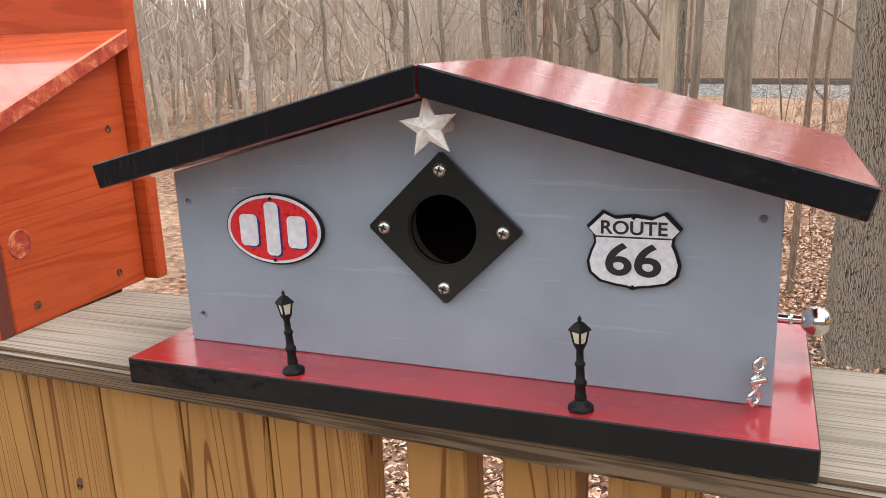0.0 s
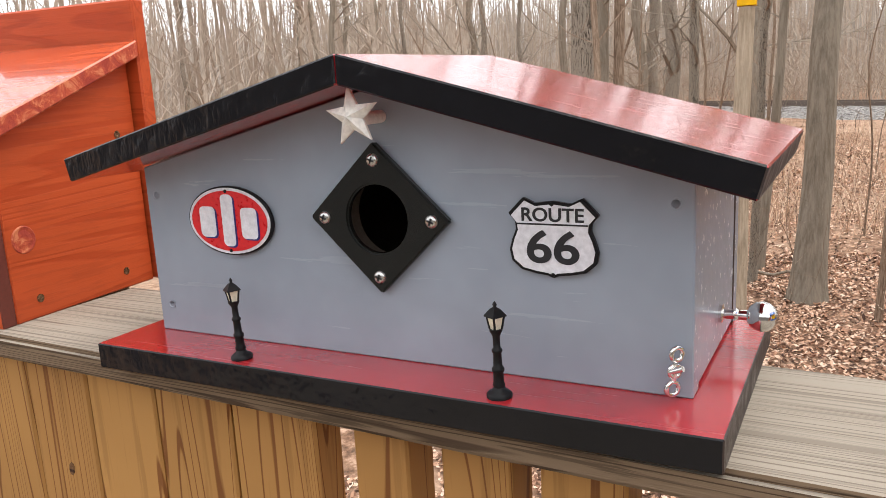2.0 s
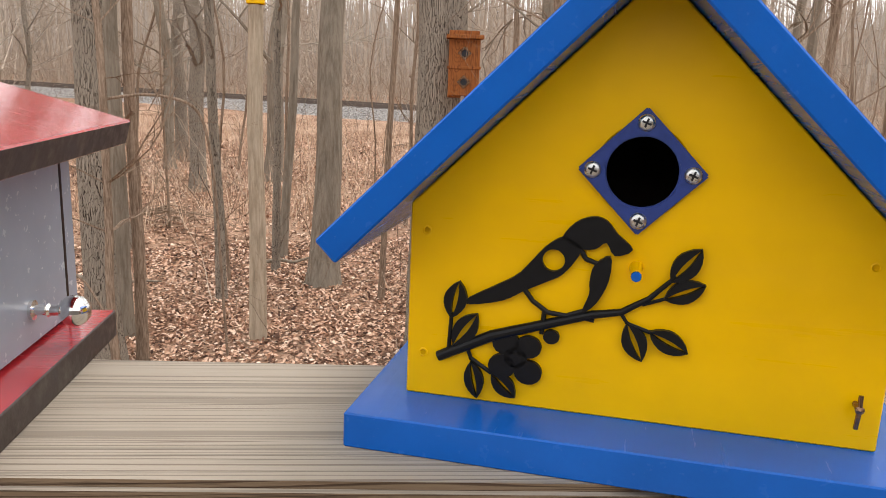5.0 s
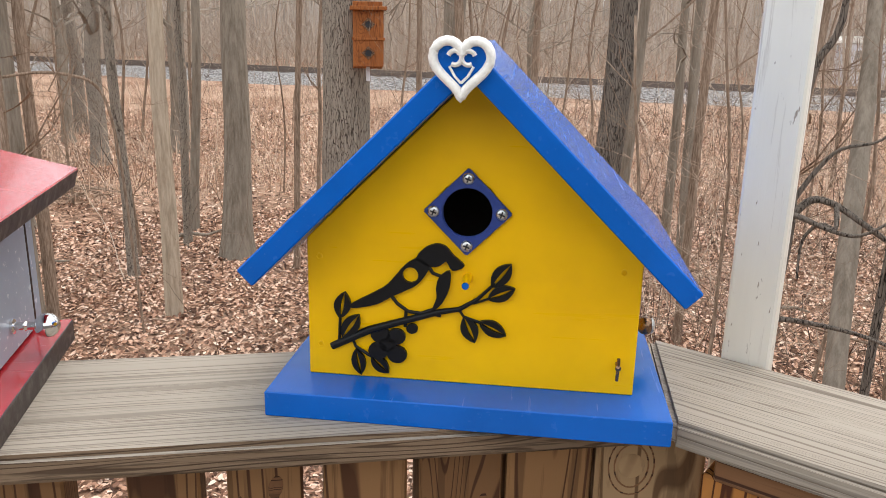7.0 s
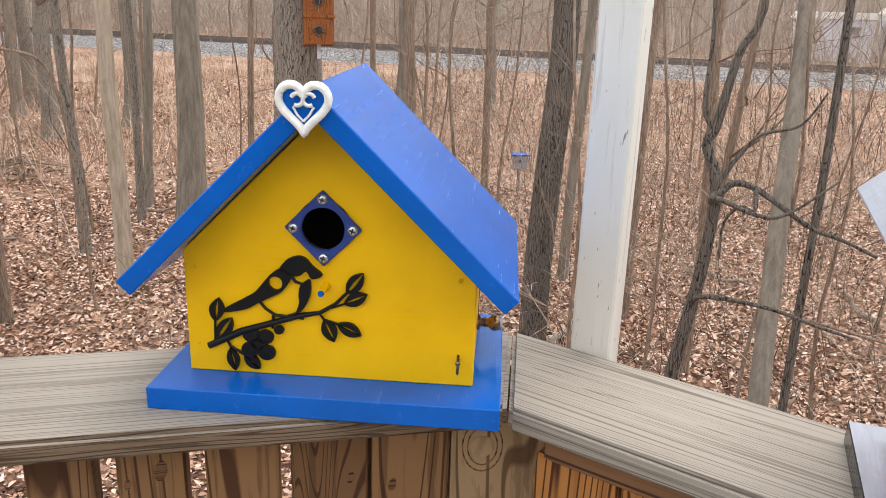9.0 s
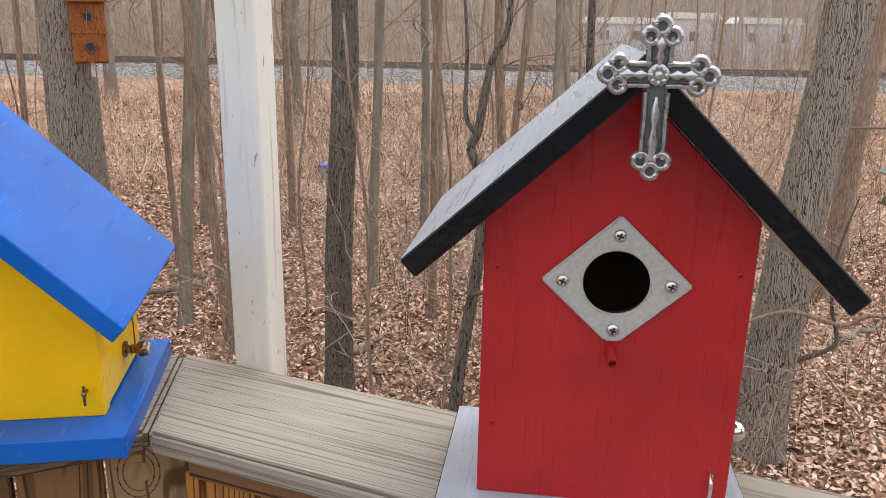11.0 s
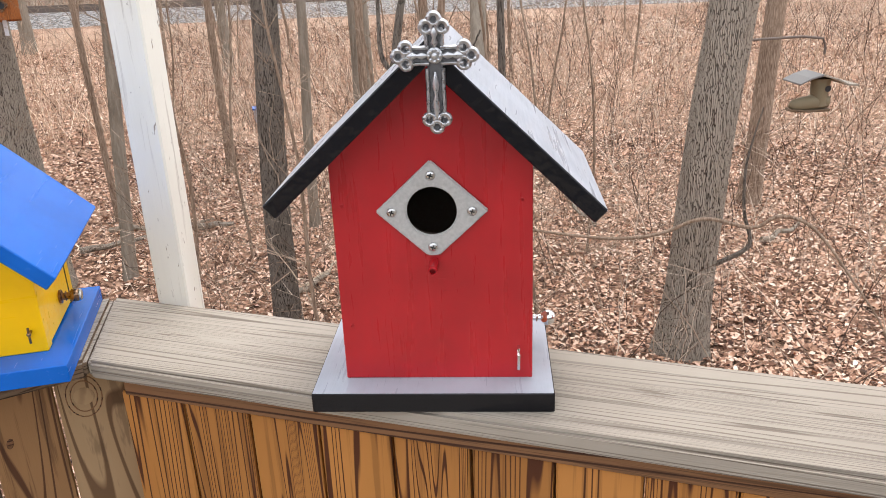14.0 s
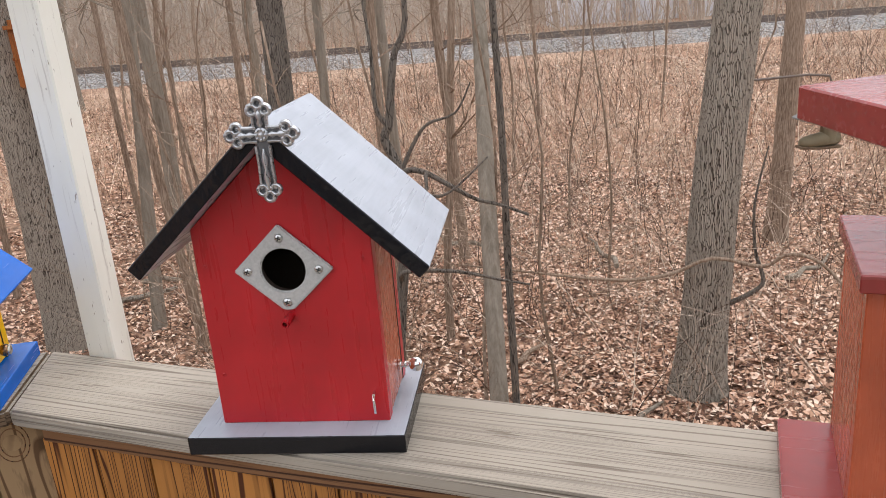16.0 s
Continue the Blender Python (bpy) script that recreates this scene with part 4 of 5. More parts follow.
def sheet():
    xs = np.unique(np.concatenate([np.linspace(-12, 18, 100), np.linspace(-90, 90, 90), [-900, -400, -200, 200, 400, 900]]))
    ys = np.unique(np.concatenate([np.linspace(-4, 22, 90), np.linspace(-60, 120, 80), [-900, -300, 200, 400, 900]]))
    verts = [(x, yy, ground_z(x, yy)) for yy in ys for x in xs]
    nx = len(xs)
    faces = [(j * nx + i, j * nx + i + 1, (j + 1) * nx + i + 1, (j + 1) * nx + i) for j in range(len(ys) - 1) for i in range(nx - 1)]
    me = bpy.data.meshes.new("ground")
    me.from_pydata(verts, [], faces)
    me.materials.append(SOIL)
    for p in me.polygons:
        p.use_smooth = True
    return tagged(new("ground", me), "woodland floor covered with brown leaf litter", "ground", kind="structure")


sheet()


def cloud(name, verts, faces, mat, label, category):
    me = bpy.data.meshes.new(name)
    me.from_pydata(verts, [], faces)
    me.materials.append(mat)
    return tagged(new(name, me), label, category, kind="stuff")


def leaf_litter(count, seed=3):
    rg = np.random.default_rng(seed)
    verts, faces = [], []
    for _ in range(count):
        d = 1.2 + 8.5 * rg.random() ** 0.7 if rg.random() < 0.62 else 9.0 + 14.0 * rg.random()
        a = rg.uniform(-0.62, 1.35)
        x, yy = 0.5 + d * math.sin(a), d * math.cos(a)
        if rg.random() < 0.12:
            x, yy, d = rg.uniform(-3, 5), rg.uniform(0.1, 3.0), 3.0
        s = rg.uniform(0.009, 0.021) * (1 + max(0.0, d - 7) * 0.07)
        th = rg.uniform(0, math.tau)
        z = ground_z(x, yy) + rg.uniform(0.004, 0.03)
        tx, ty, curl = rg.normal(0, 0.35), rg.normal(0, 0.35), rg.uniform(-0.5, 0.9)
        k = len(verts)
        c, sn = math.cos(th), math.sin(th)
        for u, v, h in ((-1.2, 0, 0), (-0.35, 0.62, curl), (0.5, 0.5, curl), (1.25, 0, 0.2), (0.5, -0.5, curl), (-0.35, -0.62, curl)):
            px, py = (u * c - v * sn) * s, (u * sn + v * c) * s
            verts.append((x + px, yy + py, z + h * s * 0.45 + px * tx + py * ty))
        faces += [(k, k + 1, k + 2, k + 3), (k, k + 3, k + 4, k + 5)]
    cloud("leaf_litter", verts, faces, LEAF, "thick litter of curled brown dead leaves", "dead leaves")


leaf_litter(265000)


def blades(name, count, area, hmin, hmax, width, seed, label, mat=None):
    rg = np.random.default_rng(seed)
    verts, faces = [], []
    for _ in range(count):
        x, yy = area(rg)
        if abs(off_track(x, yy)) < 6.2:
            continue
        h = rg.uniform(hmin, hmax)
        a = rg.uniform(0, math.tau)
        lx, ly = rg.normal(0, 0.5) * h, rg.normal(0, 0.5) * h
        w = width * rg.uniform(0.6, 1.4)
        dx, dy = math.cos(a) * w, math.sin(a) * w
        z = ground_z(x, yy)
        k = len(verts)
        verts += [(x - dx, yy - dy, z), (x + dx, yy + dy, z), (x + lx * 0.4 + dx * 0.8, yy + ly * 0.4 + dy * 0.8, z + h * 0.6),
                  (x + lx * 0.4 - dx * 0.8, yy + ly * 0.4 - dy * 0.8, z + h * 0.6), (x + lx, yy + ly, z + h)]
        faces += [(k, k + 1, k + 2, k + 3), (k + 3, k + 2, k + 4)]
    cloud(name, verts, faces, mat or STRAW, label, "dry grass" if mat is None else "brushwood")


def meadow(rg):
    d = 10.5 + 23.5 * rg.random()
    a = rg.uniform(-0.6, 1.3)
    return d * math.sin(a), d * math.cos(a)


blades("dry_grass", 28000, meadow, 0.12, 0.6, 0.005, 8, "pale dry grass and weeds before the railway")

stemm = Nodes("bramble_stem", 0.85, 0, 0.2)
stemm.color(stemm.ramp(stemm.island(), [(0.0, (0.045, 0.026, 0.019)), (0.45, (0.14, 0.085, 0.058)), (0.7, (0.4, 0.29, 0.21)), (1.0, (0.7, 0.58, 0.46))]))
STEM = stemm.mat


def bramble(count, seed, near, reach, dense, tall, thick, label):
    """Thin bowed stems that rise from the leaves and fork into twigs. dense: share kept west of the clearing's edge."""
    rg = random.Random(seed)
    verts, faces = [], []

    def whip(p, d, ln, r, steps, droop):
        pts = [p]
        base = len(verts)
        for i in range(steps + 1):
            rr = r * (1 - 0.7 * i / steps)
            for k in range(3):
                a = k * math.tau / 3
                verts.append((p.x + rr * math.cos(a), p.y + rr * math.sin(a), p.z + rr * 0.5 * math.sin(a + 1)))
            d = (d + Vector((rg.gauss(0, 0.16), rg.gauss(0, 0.16), rg.gauss(-droop, 0.1)))).normalized()
            p = p + d * ln / steps
            pts.append(p)
        for i in range(steps):
            for k in range(3):
                a, b = base + i * 3 + k, base + i * 3 + (k + 1) % 3
                faces.append((a, b, b + 3, a + 3))
        return pts, d

    made = 0
    while made < count:
        dist, a = near + reach * rg.random() ** 0.8, rg.uniform(-0.62, 1.32)
        x, yy = 0.4 + dist * math.sin(a), dist * math.cos(a)
        if (a < 0.22 and rg.random() > dense) or abs(off_track(x, yy)) < 6.2:
            continue
        made += 1
        h = rg.uniform(0.35, 1.0) * tall
        tilt = Vector((rg.gauss(0, 0.28), rg.gauss(0, 0.28), 1)).normalized()
        r = thick * rg.uniform(0.6, 1.5) * (1 + dist * 0.06)
        pts, d = whip(Vector((x, yy, ground_z(x, yy) - 0.03)), tilt, h, r, 7, 0.05)
        for _ in range(rg.randrange(2, 7)):
            q = pts[rg.randrange(2, 8)]
            dd = (d + Vector((rg.gauss(0, 0.9), rg.gauss(0, 0.9), rg.gauss(0.1, 0.4)))).normalized()
            tw, d2 = whip(q, dd, h * rg.uniform(0.2, 0.55), r * 0.55, 4, 0.06)
            for _ in range(2):
                whip(tw[rg.randrange(1, 5)], (d2 + Vector((rg.gauss(0, 0.8), rg.gauss(0, 0.8), 0.1))).normalized(), h * rg.uniform(0.08, 0.25), r * 0.4, 2, 0.0)
    cloud("brushwood", verts, faces, STEM, label, "brushwood")


bramble(820, 9, 3.2, 6.5, 0.1, 1.3, 0.0023, "thin bare stems of brushwood rising from the leaves")
bramble(1300, 19, 8.5, 18.0, 0.2, 1.9, 0.0032, "tangle of bare brown brushwood before the railway")


def verge(rg):
    p = (TRACK_A + TRACK_B) / 2 + TRACK_DIR * rg.uniform(-75, 75) - TRACK_NOR * (6.5 + 26 * rg.random())
    return p.x, p.y


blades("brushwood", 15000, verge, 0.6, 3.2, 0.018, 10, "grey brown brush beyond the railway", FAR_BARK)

# railway
rail_root = tagged(new("railway"), "railway line on a grey ballast bed with rusty rails", "railway", kind="structure")
mid = (TRACK_A + TRACK_B) / 2
ang = math.degrees(math.atan2(TRACK_DIR.y, TRACK_DIR.x))
TR = pose(mid.x, mid.y, 0, 0, 0, ang)
bed = slab([(-4.6, 0.05), (-2.0, 0.53), (2.0, 0.53), (4.6, 0.05)], -84, 84)
bed.transform(TR @ pose(0, 0, 0, 0, 0, 90))
part("ballast", bed, BALLAST, rail_root)
for s in (-0.72, 0.72):
    rb = box(-84, 84, s - 0.035, s + 0.035, 0.53, 0.68, 0)
    rb.transform(TR)
    part("rail", rb, RUST, rail_root)
sl = bmesh.new()
for i in range(200):
    joined(sl, box(-84 + i * 0.84, -83.76 + i * 0.84, -1.25, 1.25, 0.48, 0.545, 0))
sl.transform(TR)
part("sleepers", sl, RUST, rail_root)


def trunk_mesh(r0, h, seed, lean=(0, 0), flare=0.55, sides=18, rough=0.06, step=0.14, taper=0.55, wander=0.03):
    rg = random.Random(seed)
    n = max(6, int(h / step))
    verts, faces, axis = [], [], []
    px = py = 0.0
    for i in range(n + 1):
        z = h * (i / n) ** 1.15
        px = lean[0] * z + wander * noise.noise((z * 0.7, seed * 1.7, 0)) * (z * 0.6 + 0.1)
        py = lean[1] * z + wander * noise.noise((z * 0.7, seed * 2.9, 5)) * (z * 0.6 + 0.1)
        axis.append((px, py, z))
        rr = r0 * (1 - taper * z / h) * (1 + flare * math.exp(-z / (r0 * 1.6 + 0.05)))
        for k in range(sides):
            a = k * math.tau / sides
            d = 1 + rough * (noise.noise((math.cos(a) * 4 + seed, math.sin(a) * 4, z * 0.9)) + 0.6 * noise.noise((math.cos(a) * 9, math.sin(a) * 9 + seed, z * 2.2)))
            d += flare * 0.35 * math.exp(-z / (r0 * 1.3 + 0.03)) * noise.noise((math.cos(a) * 1.7 + seed, math.sin(a) * 1.7, 0))
            verts.append((px + rr * d * math.cos(a), py + rr * d * math.sin(a), z - 0.12))
    for i in range(n):
        for k in range(sides):
            faces.append((i * sides + k, i * sides + (k + 1) % sides, (i + 1) * sides + (k + 1) % sides, (i + 1) * sides + k))
    faces.append(tuple(range(n * sides, (n + 1) * sides)))
    me = bpy.data.meshes.new("trunk")
    me.from_pydata(verts, [], faces)
    for p in me.polygons:
        p.use_smooth = True
    return me, axis


def branch_mesh(axis, r0, h, seed, start, count, length, twigs=5, up=0.5):
    """Bare limbs that leave the trunk, bend upwards and fork into twigs: one mesh from thin three-sided tubes."""
    rg = random.Random(seed)
    verts, faces = [], []

    def stick(pts, r, taper):
        base = len(verts)
        for i, p in enumerate(pts):
            rr = r * (1 - taper * i / (len(pts) - 1))
            for k in range(4):
                a = k * math.tau / 4
                verts.append((p[0] + rr * math.cos(a), p[1] + rr * math.sin(a), p[2] + rr * 0.4 * math.sin(a * 2 + 0.6)))
        for i in range(len(pts) - 1):
            for k in range(4):
                faces.append((base + i * 4 + k, base + i * 4 + (k + 1) % 4, base + (i + 1) * 4 + (k + 1) % 4, base + (i + 1) * 4 + k))

    def grow(p, d, ln, r, level):
        pts = [p]
        steps = 6 if level == 0 else 4
        for _ in range(steps):
            d = (d + Vector((rg.gauss(0, 0.2), rg.gauss(0, 0.2), rg.gauss(0.03 * up, 0.15)))).normalized()
            pts.append(pts[-1] + d * ln / steps)
        stick(pts, r, 0.75)
        if level < 2:
            for _ in range(twigs if level == 0 else 3):
                k = rg.randrange(1, len(pts))
                dd = (d + Vector((rg.gauss(0, 0.7), rg.gauss(0, 0.7), rg.gauss(0.2 * up, 0.5)))).normalized()
                grow(pts[k], dd, ln * rg.uniform(0.3, 0.6), r * 0.42, level + 1)

    for _ in range(count):
        z = h * rg.uniform(start, 0.98)
        i = min(range(len(axis)), key=lambda j: abs(axis[j][2] - z))
        a = rg.uniform(0, math.tau)
        d = Vector((math.cos(a), math.sin(a), up * rg.uniform(0.2, 1.2))).normalized()
        rr = r0 * (1 - 0.55 * axis[i][2] / h)
        grow(Vector(axis[i]) + Vector((0, 0, -0.12)), d, length * rg.uniform(0.5, 1.1) * (1.1 - 0.6 * axis[i][2] / h), min(rr * 0.38, 0.05), 0)
    me = bpy.data.meshes.new("branches")
    me.from_pydata(verts, [], faces)
    return me


def tree(x, yy, r0, h, seed, mat=None, lean=(0, 0), start=0.3, count=14, length=2.2, label="bare leafless woodland tree with grey bark", group="", sides=18, rough=0.06, flare=0.55, name="tree", twigs=5, wander=0.03, step=0.14, taper=0.55):
    root = thing(name, pose(x, yy, ground_z(x, yy)), label, "tree" if name != "sapling" else "sapling", group)
    me, axis = trunk_mesh(r0, h, seed, lean, flare, sides, rough, step, taper, wander)
    me.materials.append(mat or BARK_GREY)
    tr = new("trunk", me)
    tr.parent = root
    if count:
        bm_ = branch_mesh(axis, r0, h, seed + 50, start, count, length, twigs)
        bm_.materials.append(TWIG if r0 < 0.05 else (mat or BARK_GREY))
        br = new("crown", bm_)
        br.parent = root
    return root


# the near trees, each where it stands
tree(0.83, 5.25, 0.188, 9.0, 1, BARK_GREY, (0.0, 0.0), 0.42, 10, 2.4, "thick oak trunk with furrowed grey bark and a nest box", sides=40, rough=0.09, flare=0.3)
tree(-0.13, 7.45, 0.14, 9.0, 2, BARK_PALE, (0.028, 0.1), 0.35, 12, 2.4, "pale smooth-barked tree with a flared foot", sides=22, rough=0.04)
tree(-1.03, 6.9, 0.05, 7.5, 3, BARK_GREY, (-0.02, 0.0), 0.3, 10, 1.6, "thin dark tree standing in the leaves")
tree(0.45, 6.9, 0.032, 6.0, 4, TWIG, (0.035, 0.0), 0.25, 10, 1.4, "thin leaning sapling in the leaf litter", name="sapling")
tree(-1.48, 5.1, 0.11, 9.0, 5, BARK_GREY, (-0.01, 0.0), 0.35, 10, 2.2, "mid-sized tree with scaly grey bark", sides=26, rough=0.08)
tree(-1.6, 5.9, 0.065, 8.0, 6, BARK_PALE, (0.0, 0.0), 0.35, 9, 2.0)
tree(-1.3, 5.3, 0.045, 8.0, 7, TWIG, (0.0, 0.0), 0.35, 8, 1.8)
tree(3.935, 2.01, 0.128, 8.5, 8, BARK_GREY, (0.05, -0.025), 0.4, 8, 2.2, "straight tree with deeply furrowed grey bark", sides=40, rough=0.08, flare=0.6, taper=0.35)
tree(6.7, 3.75, 0.095, 8.0, 9, TWIG, (0.05, 0.0), 0.4, 8, 2.0)
tree(2.08, 3.55, 0.084, 8.5, 10, BARK_DARK, (0.022, 0.0), 0.35, 8, 1.9, "dark tree with rough scaly bark", sides=30, rough=0.13)
tree(2.72, 2.08, 0.02, 6.5, 11, BARK_DARK, (0.0, 0.0), 0.3, 9, 1.2, "thin dark leaning sapling", name="sapling", sides=10)
tree(2.61, 2.07, 0.05, 7.0, 12, BARK_PALE, (0.19, 0.31), 0.3, 9, 1.7, "leaning slim grey tree")
tree(1.4, 5.1, 0.05, 7.5, 13, BARK_PALE, (0.09, 0.02), 0.3, 10, 1.6, "slim leaning tree with smooth grey bark")
tree(1.63, 4.5, 0.036, 6.5, 14, TWIG, (-0.06, 0.05), 0.3, 9, 1.4, "thin leaning tree with brown bark")
tree(2.21, 8.35, 0.09, 9.0, 15, BARK_PALE, (0.0, 0.02), 0.3, 12, 2.0, "straight pale tree rising from the brush")
tree(4.25, 6.55, 0.055, 8.0, 16, BARK_PALE, (-0.02, 0.0), 0.25, 12, 1.8, "slim pale tree rising from the brush")
tree(-0.68, 8.05, 0.045, 8.0, 17, BARK_GREY, (0.02, 0.0), 0.3, 10, 1.6, "thin dark tree standing in the leaves")
tree(-0.71, 8.87, 0.055, 8.0, 18, BARK_PALE, (0.07, 0.0), 0.3, 10, 1.6, "slim leaning tree with smooth grey bark")
tree(-2.7, 9.2, 0.14, 10.0, 19, BARK_GREY, (0.0, 0.0), 0.3, 12, 2.4, "stout dark tree behind the clearing", sides=24)
tree(4.12, 5.02, 0.045, 8.0, 30, TWIG, (-0.03, 0.03), 0.22, 12, 1.6, "slim bare tree rising from the brush")
tree(3.03, 5.40, 0.045, 8.0, 31, BARK_PALE, (0.03, 0), 0.22, 12, 1.6, "slim bare tree rising from the brush")
tree(3.16, 4.48, 0.034, 8.0, 32, TWIG, (0, 0), 0.22, 12, 1.6, "slim bare tree rising from the brush")
tree(1.61, 6.63, 0.030, 8.0, 33, TWIG, (-0.02, 0), 0.22, 12, 1.6, "slim bare tree rising from the brush")
tree(4.23, 6.89, 0.050, 8.0, 34, BARK_PALE, (0, 0), 0.22, 12, 1.6, "slim bare tree rising from the brush")
tree(3.04, 7.87, 0.045, 8.0, 35, TWIG, (0, 0), 0.22, 12, 1.6, "slim bare tree rising from the brush")
pole = tagged(part("box_pole", tube([(0, 0, -0.2), (0.01, 0, 0.9), (0.0, 0, 1.8), (0.02, 0, 2.6)], [0.075, 0.063, 0.058, 0.055], 18), BARE_WOOD, None), "bare debarked pole carrying a yellow nest box", "pole")
pole.matrix_world = pose(-0.525, 5.72, 0.0)


def small_nest_box(x, yy, z, yaw):
    root = thing("nest_box", pose(x, yy, z, 0, 0, yaw), "small yellow nest box with grey roof on a pole", "nest box")
    part("body", slab([(-0.065, 0), (0.065, 0), (0.065, 0.16), (-0.065, 0.16)], -0.06, 0.06, (), 0.003), YELLOW, root)
    part("roof", slab([(-0.085, 0.1605), (0.085, 0.1605), (0.085, 0.178), (-0.085, 0.178)], -0.085, 0.075, (), 0.003), SILVER, root)
    part("entrance", lathe([(0.018, 0), (0.014, 0.002), (0, 0.001)], 16, Matrix.Translation((0, -0.0605, 0.09)) @ FRONT), BLACK_PRINT, root)


small_nest_box(-0.505, 5.72, 2.605, 5)


def double_nest_box(x, yy, z, yaw):
    root = thing("nest_box", pose(x, yy, z, 0, 0, yaw), "brown cedar nest box with two holes on the oak trunk", "nest box")
    part("back", box(-0.1, 0.1, 0.1, 0.12, -0.02, 0.42, 0.003), CEDAR, root)
    part("body", slab([(-0.1, 0), (0.1, 0), (0.1, 0.36), (-0.1, 0.36)], -0.07, 0.0995, (), 0.003), CEDAR, root)
    part("divider", box(-0.108, 0.108, -0.078, 0.09, 0.17, 0.188, 0.002), CEDAR, root)
    rf = slab([(-0.12, 0.3605), (0.12, 0.3605), (0.12, 0.385), (-0.12, 0.385)], -0.12, 0.1, (), 0.003)
    part("roof", rf, CEDAR, root)
    for zz in (0.088, 0.27):
        pt = [(0.045, zz), (0, zz + 0.045), (-0.045, zz), (0, zz - 0.045)]
        pp = part("hole_plate", slab(pt, -0.078, -0.0705, [(0, zz, 0.022)], 0.002), BRONZE, root)
        part("entrance", lathe([(0.0215, 0), (0.0215, 0.003), (0, 0.002)], 18, Matrix.Translation((0, -0.0702, zz)) @ FRONT), BLACK_PRINT, pp)
    part("bracket", box(-0.012, 0.012, 0.02, 0.045, -0.1, 0.0, 0.002), WHITE_ENAMEL, root)


double_nest_box(0.95, 4.93, 2.03, -4)


BOOT = plain("old_olive_leather", (0.2, 0.16, 0.095), 0.7)


def shoe_house(x, yy, z):
    """A hanging bird house in the form of an old boot with a shingle roof."""
    root = thing("boot_bird_house", pose(x, yy, z, 0, 0, -25) @ Matrix.Scale(0.8, 4), "weathered boot-shaped bird house with grey roof hanging from a bracket", "bird house")
    boot = tube([(-0.185, 0, 0.05), (-0.165, 0, 0.05), (-0.12, 0, 0.053), (-0.06, 0, 0.06), (0.0, 0, 0.07), (0.06, 0, 0.07), (0.1, 0, 0.065)], [0.02, 0.04, 0.05, 0.052, 0.058, 0.056, 0.045], 16)
    joined(boot, tube([(0.035, 0, 0.04), (0.03, 0, 0.1), (0.03, 0, 0.16), (0.035, 0, 0.24)], [0.062, 0.06, 0.065, 0.07], 16))
    boot.transform(Matrix.Diagonal((1, 0.95, 1, 1)))
    smooth(part("boot", boot, BOOT, root), 60)
    part("sole", slab([(-0.195, 0.012), (-0.06, 0.0), (0.105, 0.0), (0.11, 0.02), (-0.06, 0.016), (-0.19, 0.03)], -0.05, 0.05, (), 0.004), CAP_EDGE, root)
    part("roof", slab([(-0.02, 0.27), (0.09, 0.235), (0.17, 0.195), (0.25, 0.19), (0.25, 0.202), (0.17, 0.208), (0.09, 0.25), (-0.02, 0.285)], -0.13, 0.13, (), 0.002), CAP, root)
    part("roof", slab([(-0.022, 0.27), (-0.022, 0.285), (-0.11, 0.262), (-0.19, 0.225), (-0.19, 0.214), (-0.11, 0.249)], -0.12, 0.13, (), 0.002), SIDING, root)
    part("entrance", lathe([(0.022, 0), (0.022, 0.003), (0, 0.002)], 18, Matrix.Translation((0.055, -0.064, 0.17)) @ FRONT), BLACK_PRINT, root)
    part("hanger", tube([(0.03, 0, 0.24), (0.03, 0, 0.42)], 0.002, 8), RUST, root)


shoe_house(4.86, 1.97, 1.375)
arm = tagged(part("bracket_arm", tube([(3.95, 2.0, 1.9), (4.3, 2.0, 1.83), (4.72, 2.0, 1.81), (4.86, 1.965, 1.79), (4.883, 1.96, 1.74), (4.883, 1.96, 1.7)], 0.007, 8), RUST, None), "rusty bracket arm reaching out from the tree trunk", "bracket")



def bent(pts, n):
    """A smooth line through the points, n steps between two of them."""
    ps = [Vector(p) for p in pts]
    out = []
    for i in range(len(ps) - 1):
        a, b, c, d_ = ps[max(i - 1, 0)], ps[i], ps[i + 1], ps[min(i + 2, len(ps) - 1)]
        for k in range(n):
            t = k / n
            out.append(0.5 * (2 * b + (c - a) * t + (2 * a - 5 * b + 4 * c - d_) * t * t + (3 * b - a - 3 * c + d_) * t ** 3))
    return out + [ps[-1]]


branch = tagged(part("vine", tube(bent([(2.72, 2.62, 0.98), (3.05, 2.48, 0.9), (3.35, 2.29, 0.84), (3.53, 2.13, 0.83), (3.68, 1.98, 0.87), (3.82, 1.82, 0.97), (3.97, 1.63, 0.94), (4.03, 1.54, 1.01), (4.09, 1.45, 1.01), (4.16, 1.36, 0.93), (4.25, 1.2, 0.7), (4.33, 1.05, 0.45), (4.38, 0.95, 0.02)], 4), [0.004 + 0.006 * min(1, k / 12, (48 - k) / 20) for k in range(49)], 8), TWIG, None), "long thin bare vine bowing across the trunk", "vine")
hook = tagged(part("vine", tube(bent([(3.98, 1.95, 0.6), (4.08, 1.86, 0.66), (4.15, 1.78, 0.74), (4.16, 1.78, 0.81), (4.13, 1.81, 0.95), (4.12, 1.82, 1.18), (4.14, 1.81, 1.34), (4.16, 1.78, 1.52)], 4), [0.016 - 0.012 * k / 28 for k in range(29)], 8), BARK_DARK, None), "dark hooked vine stem rising beside the trunk", "vine")


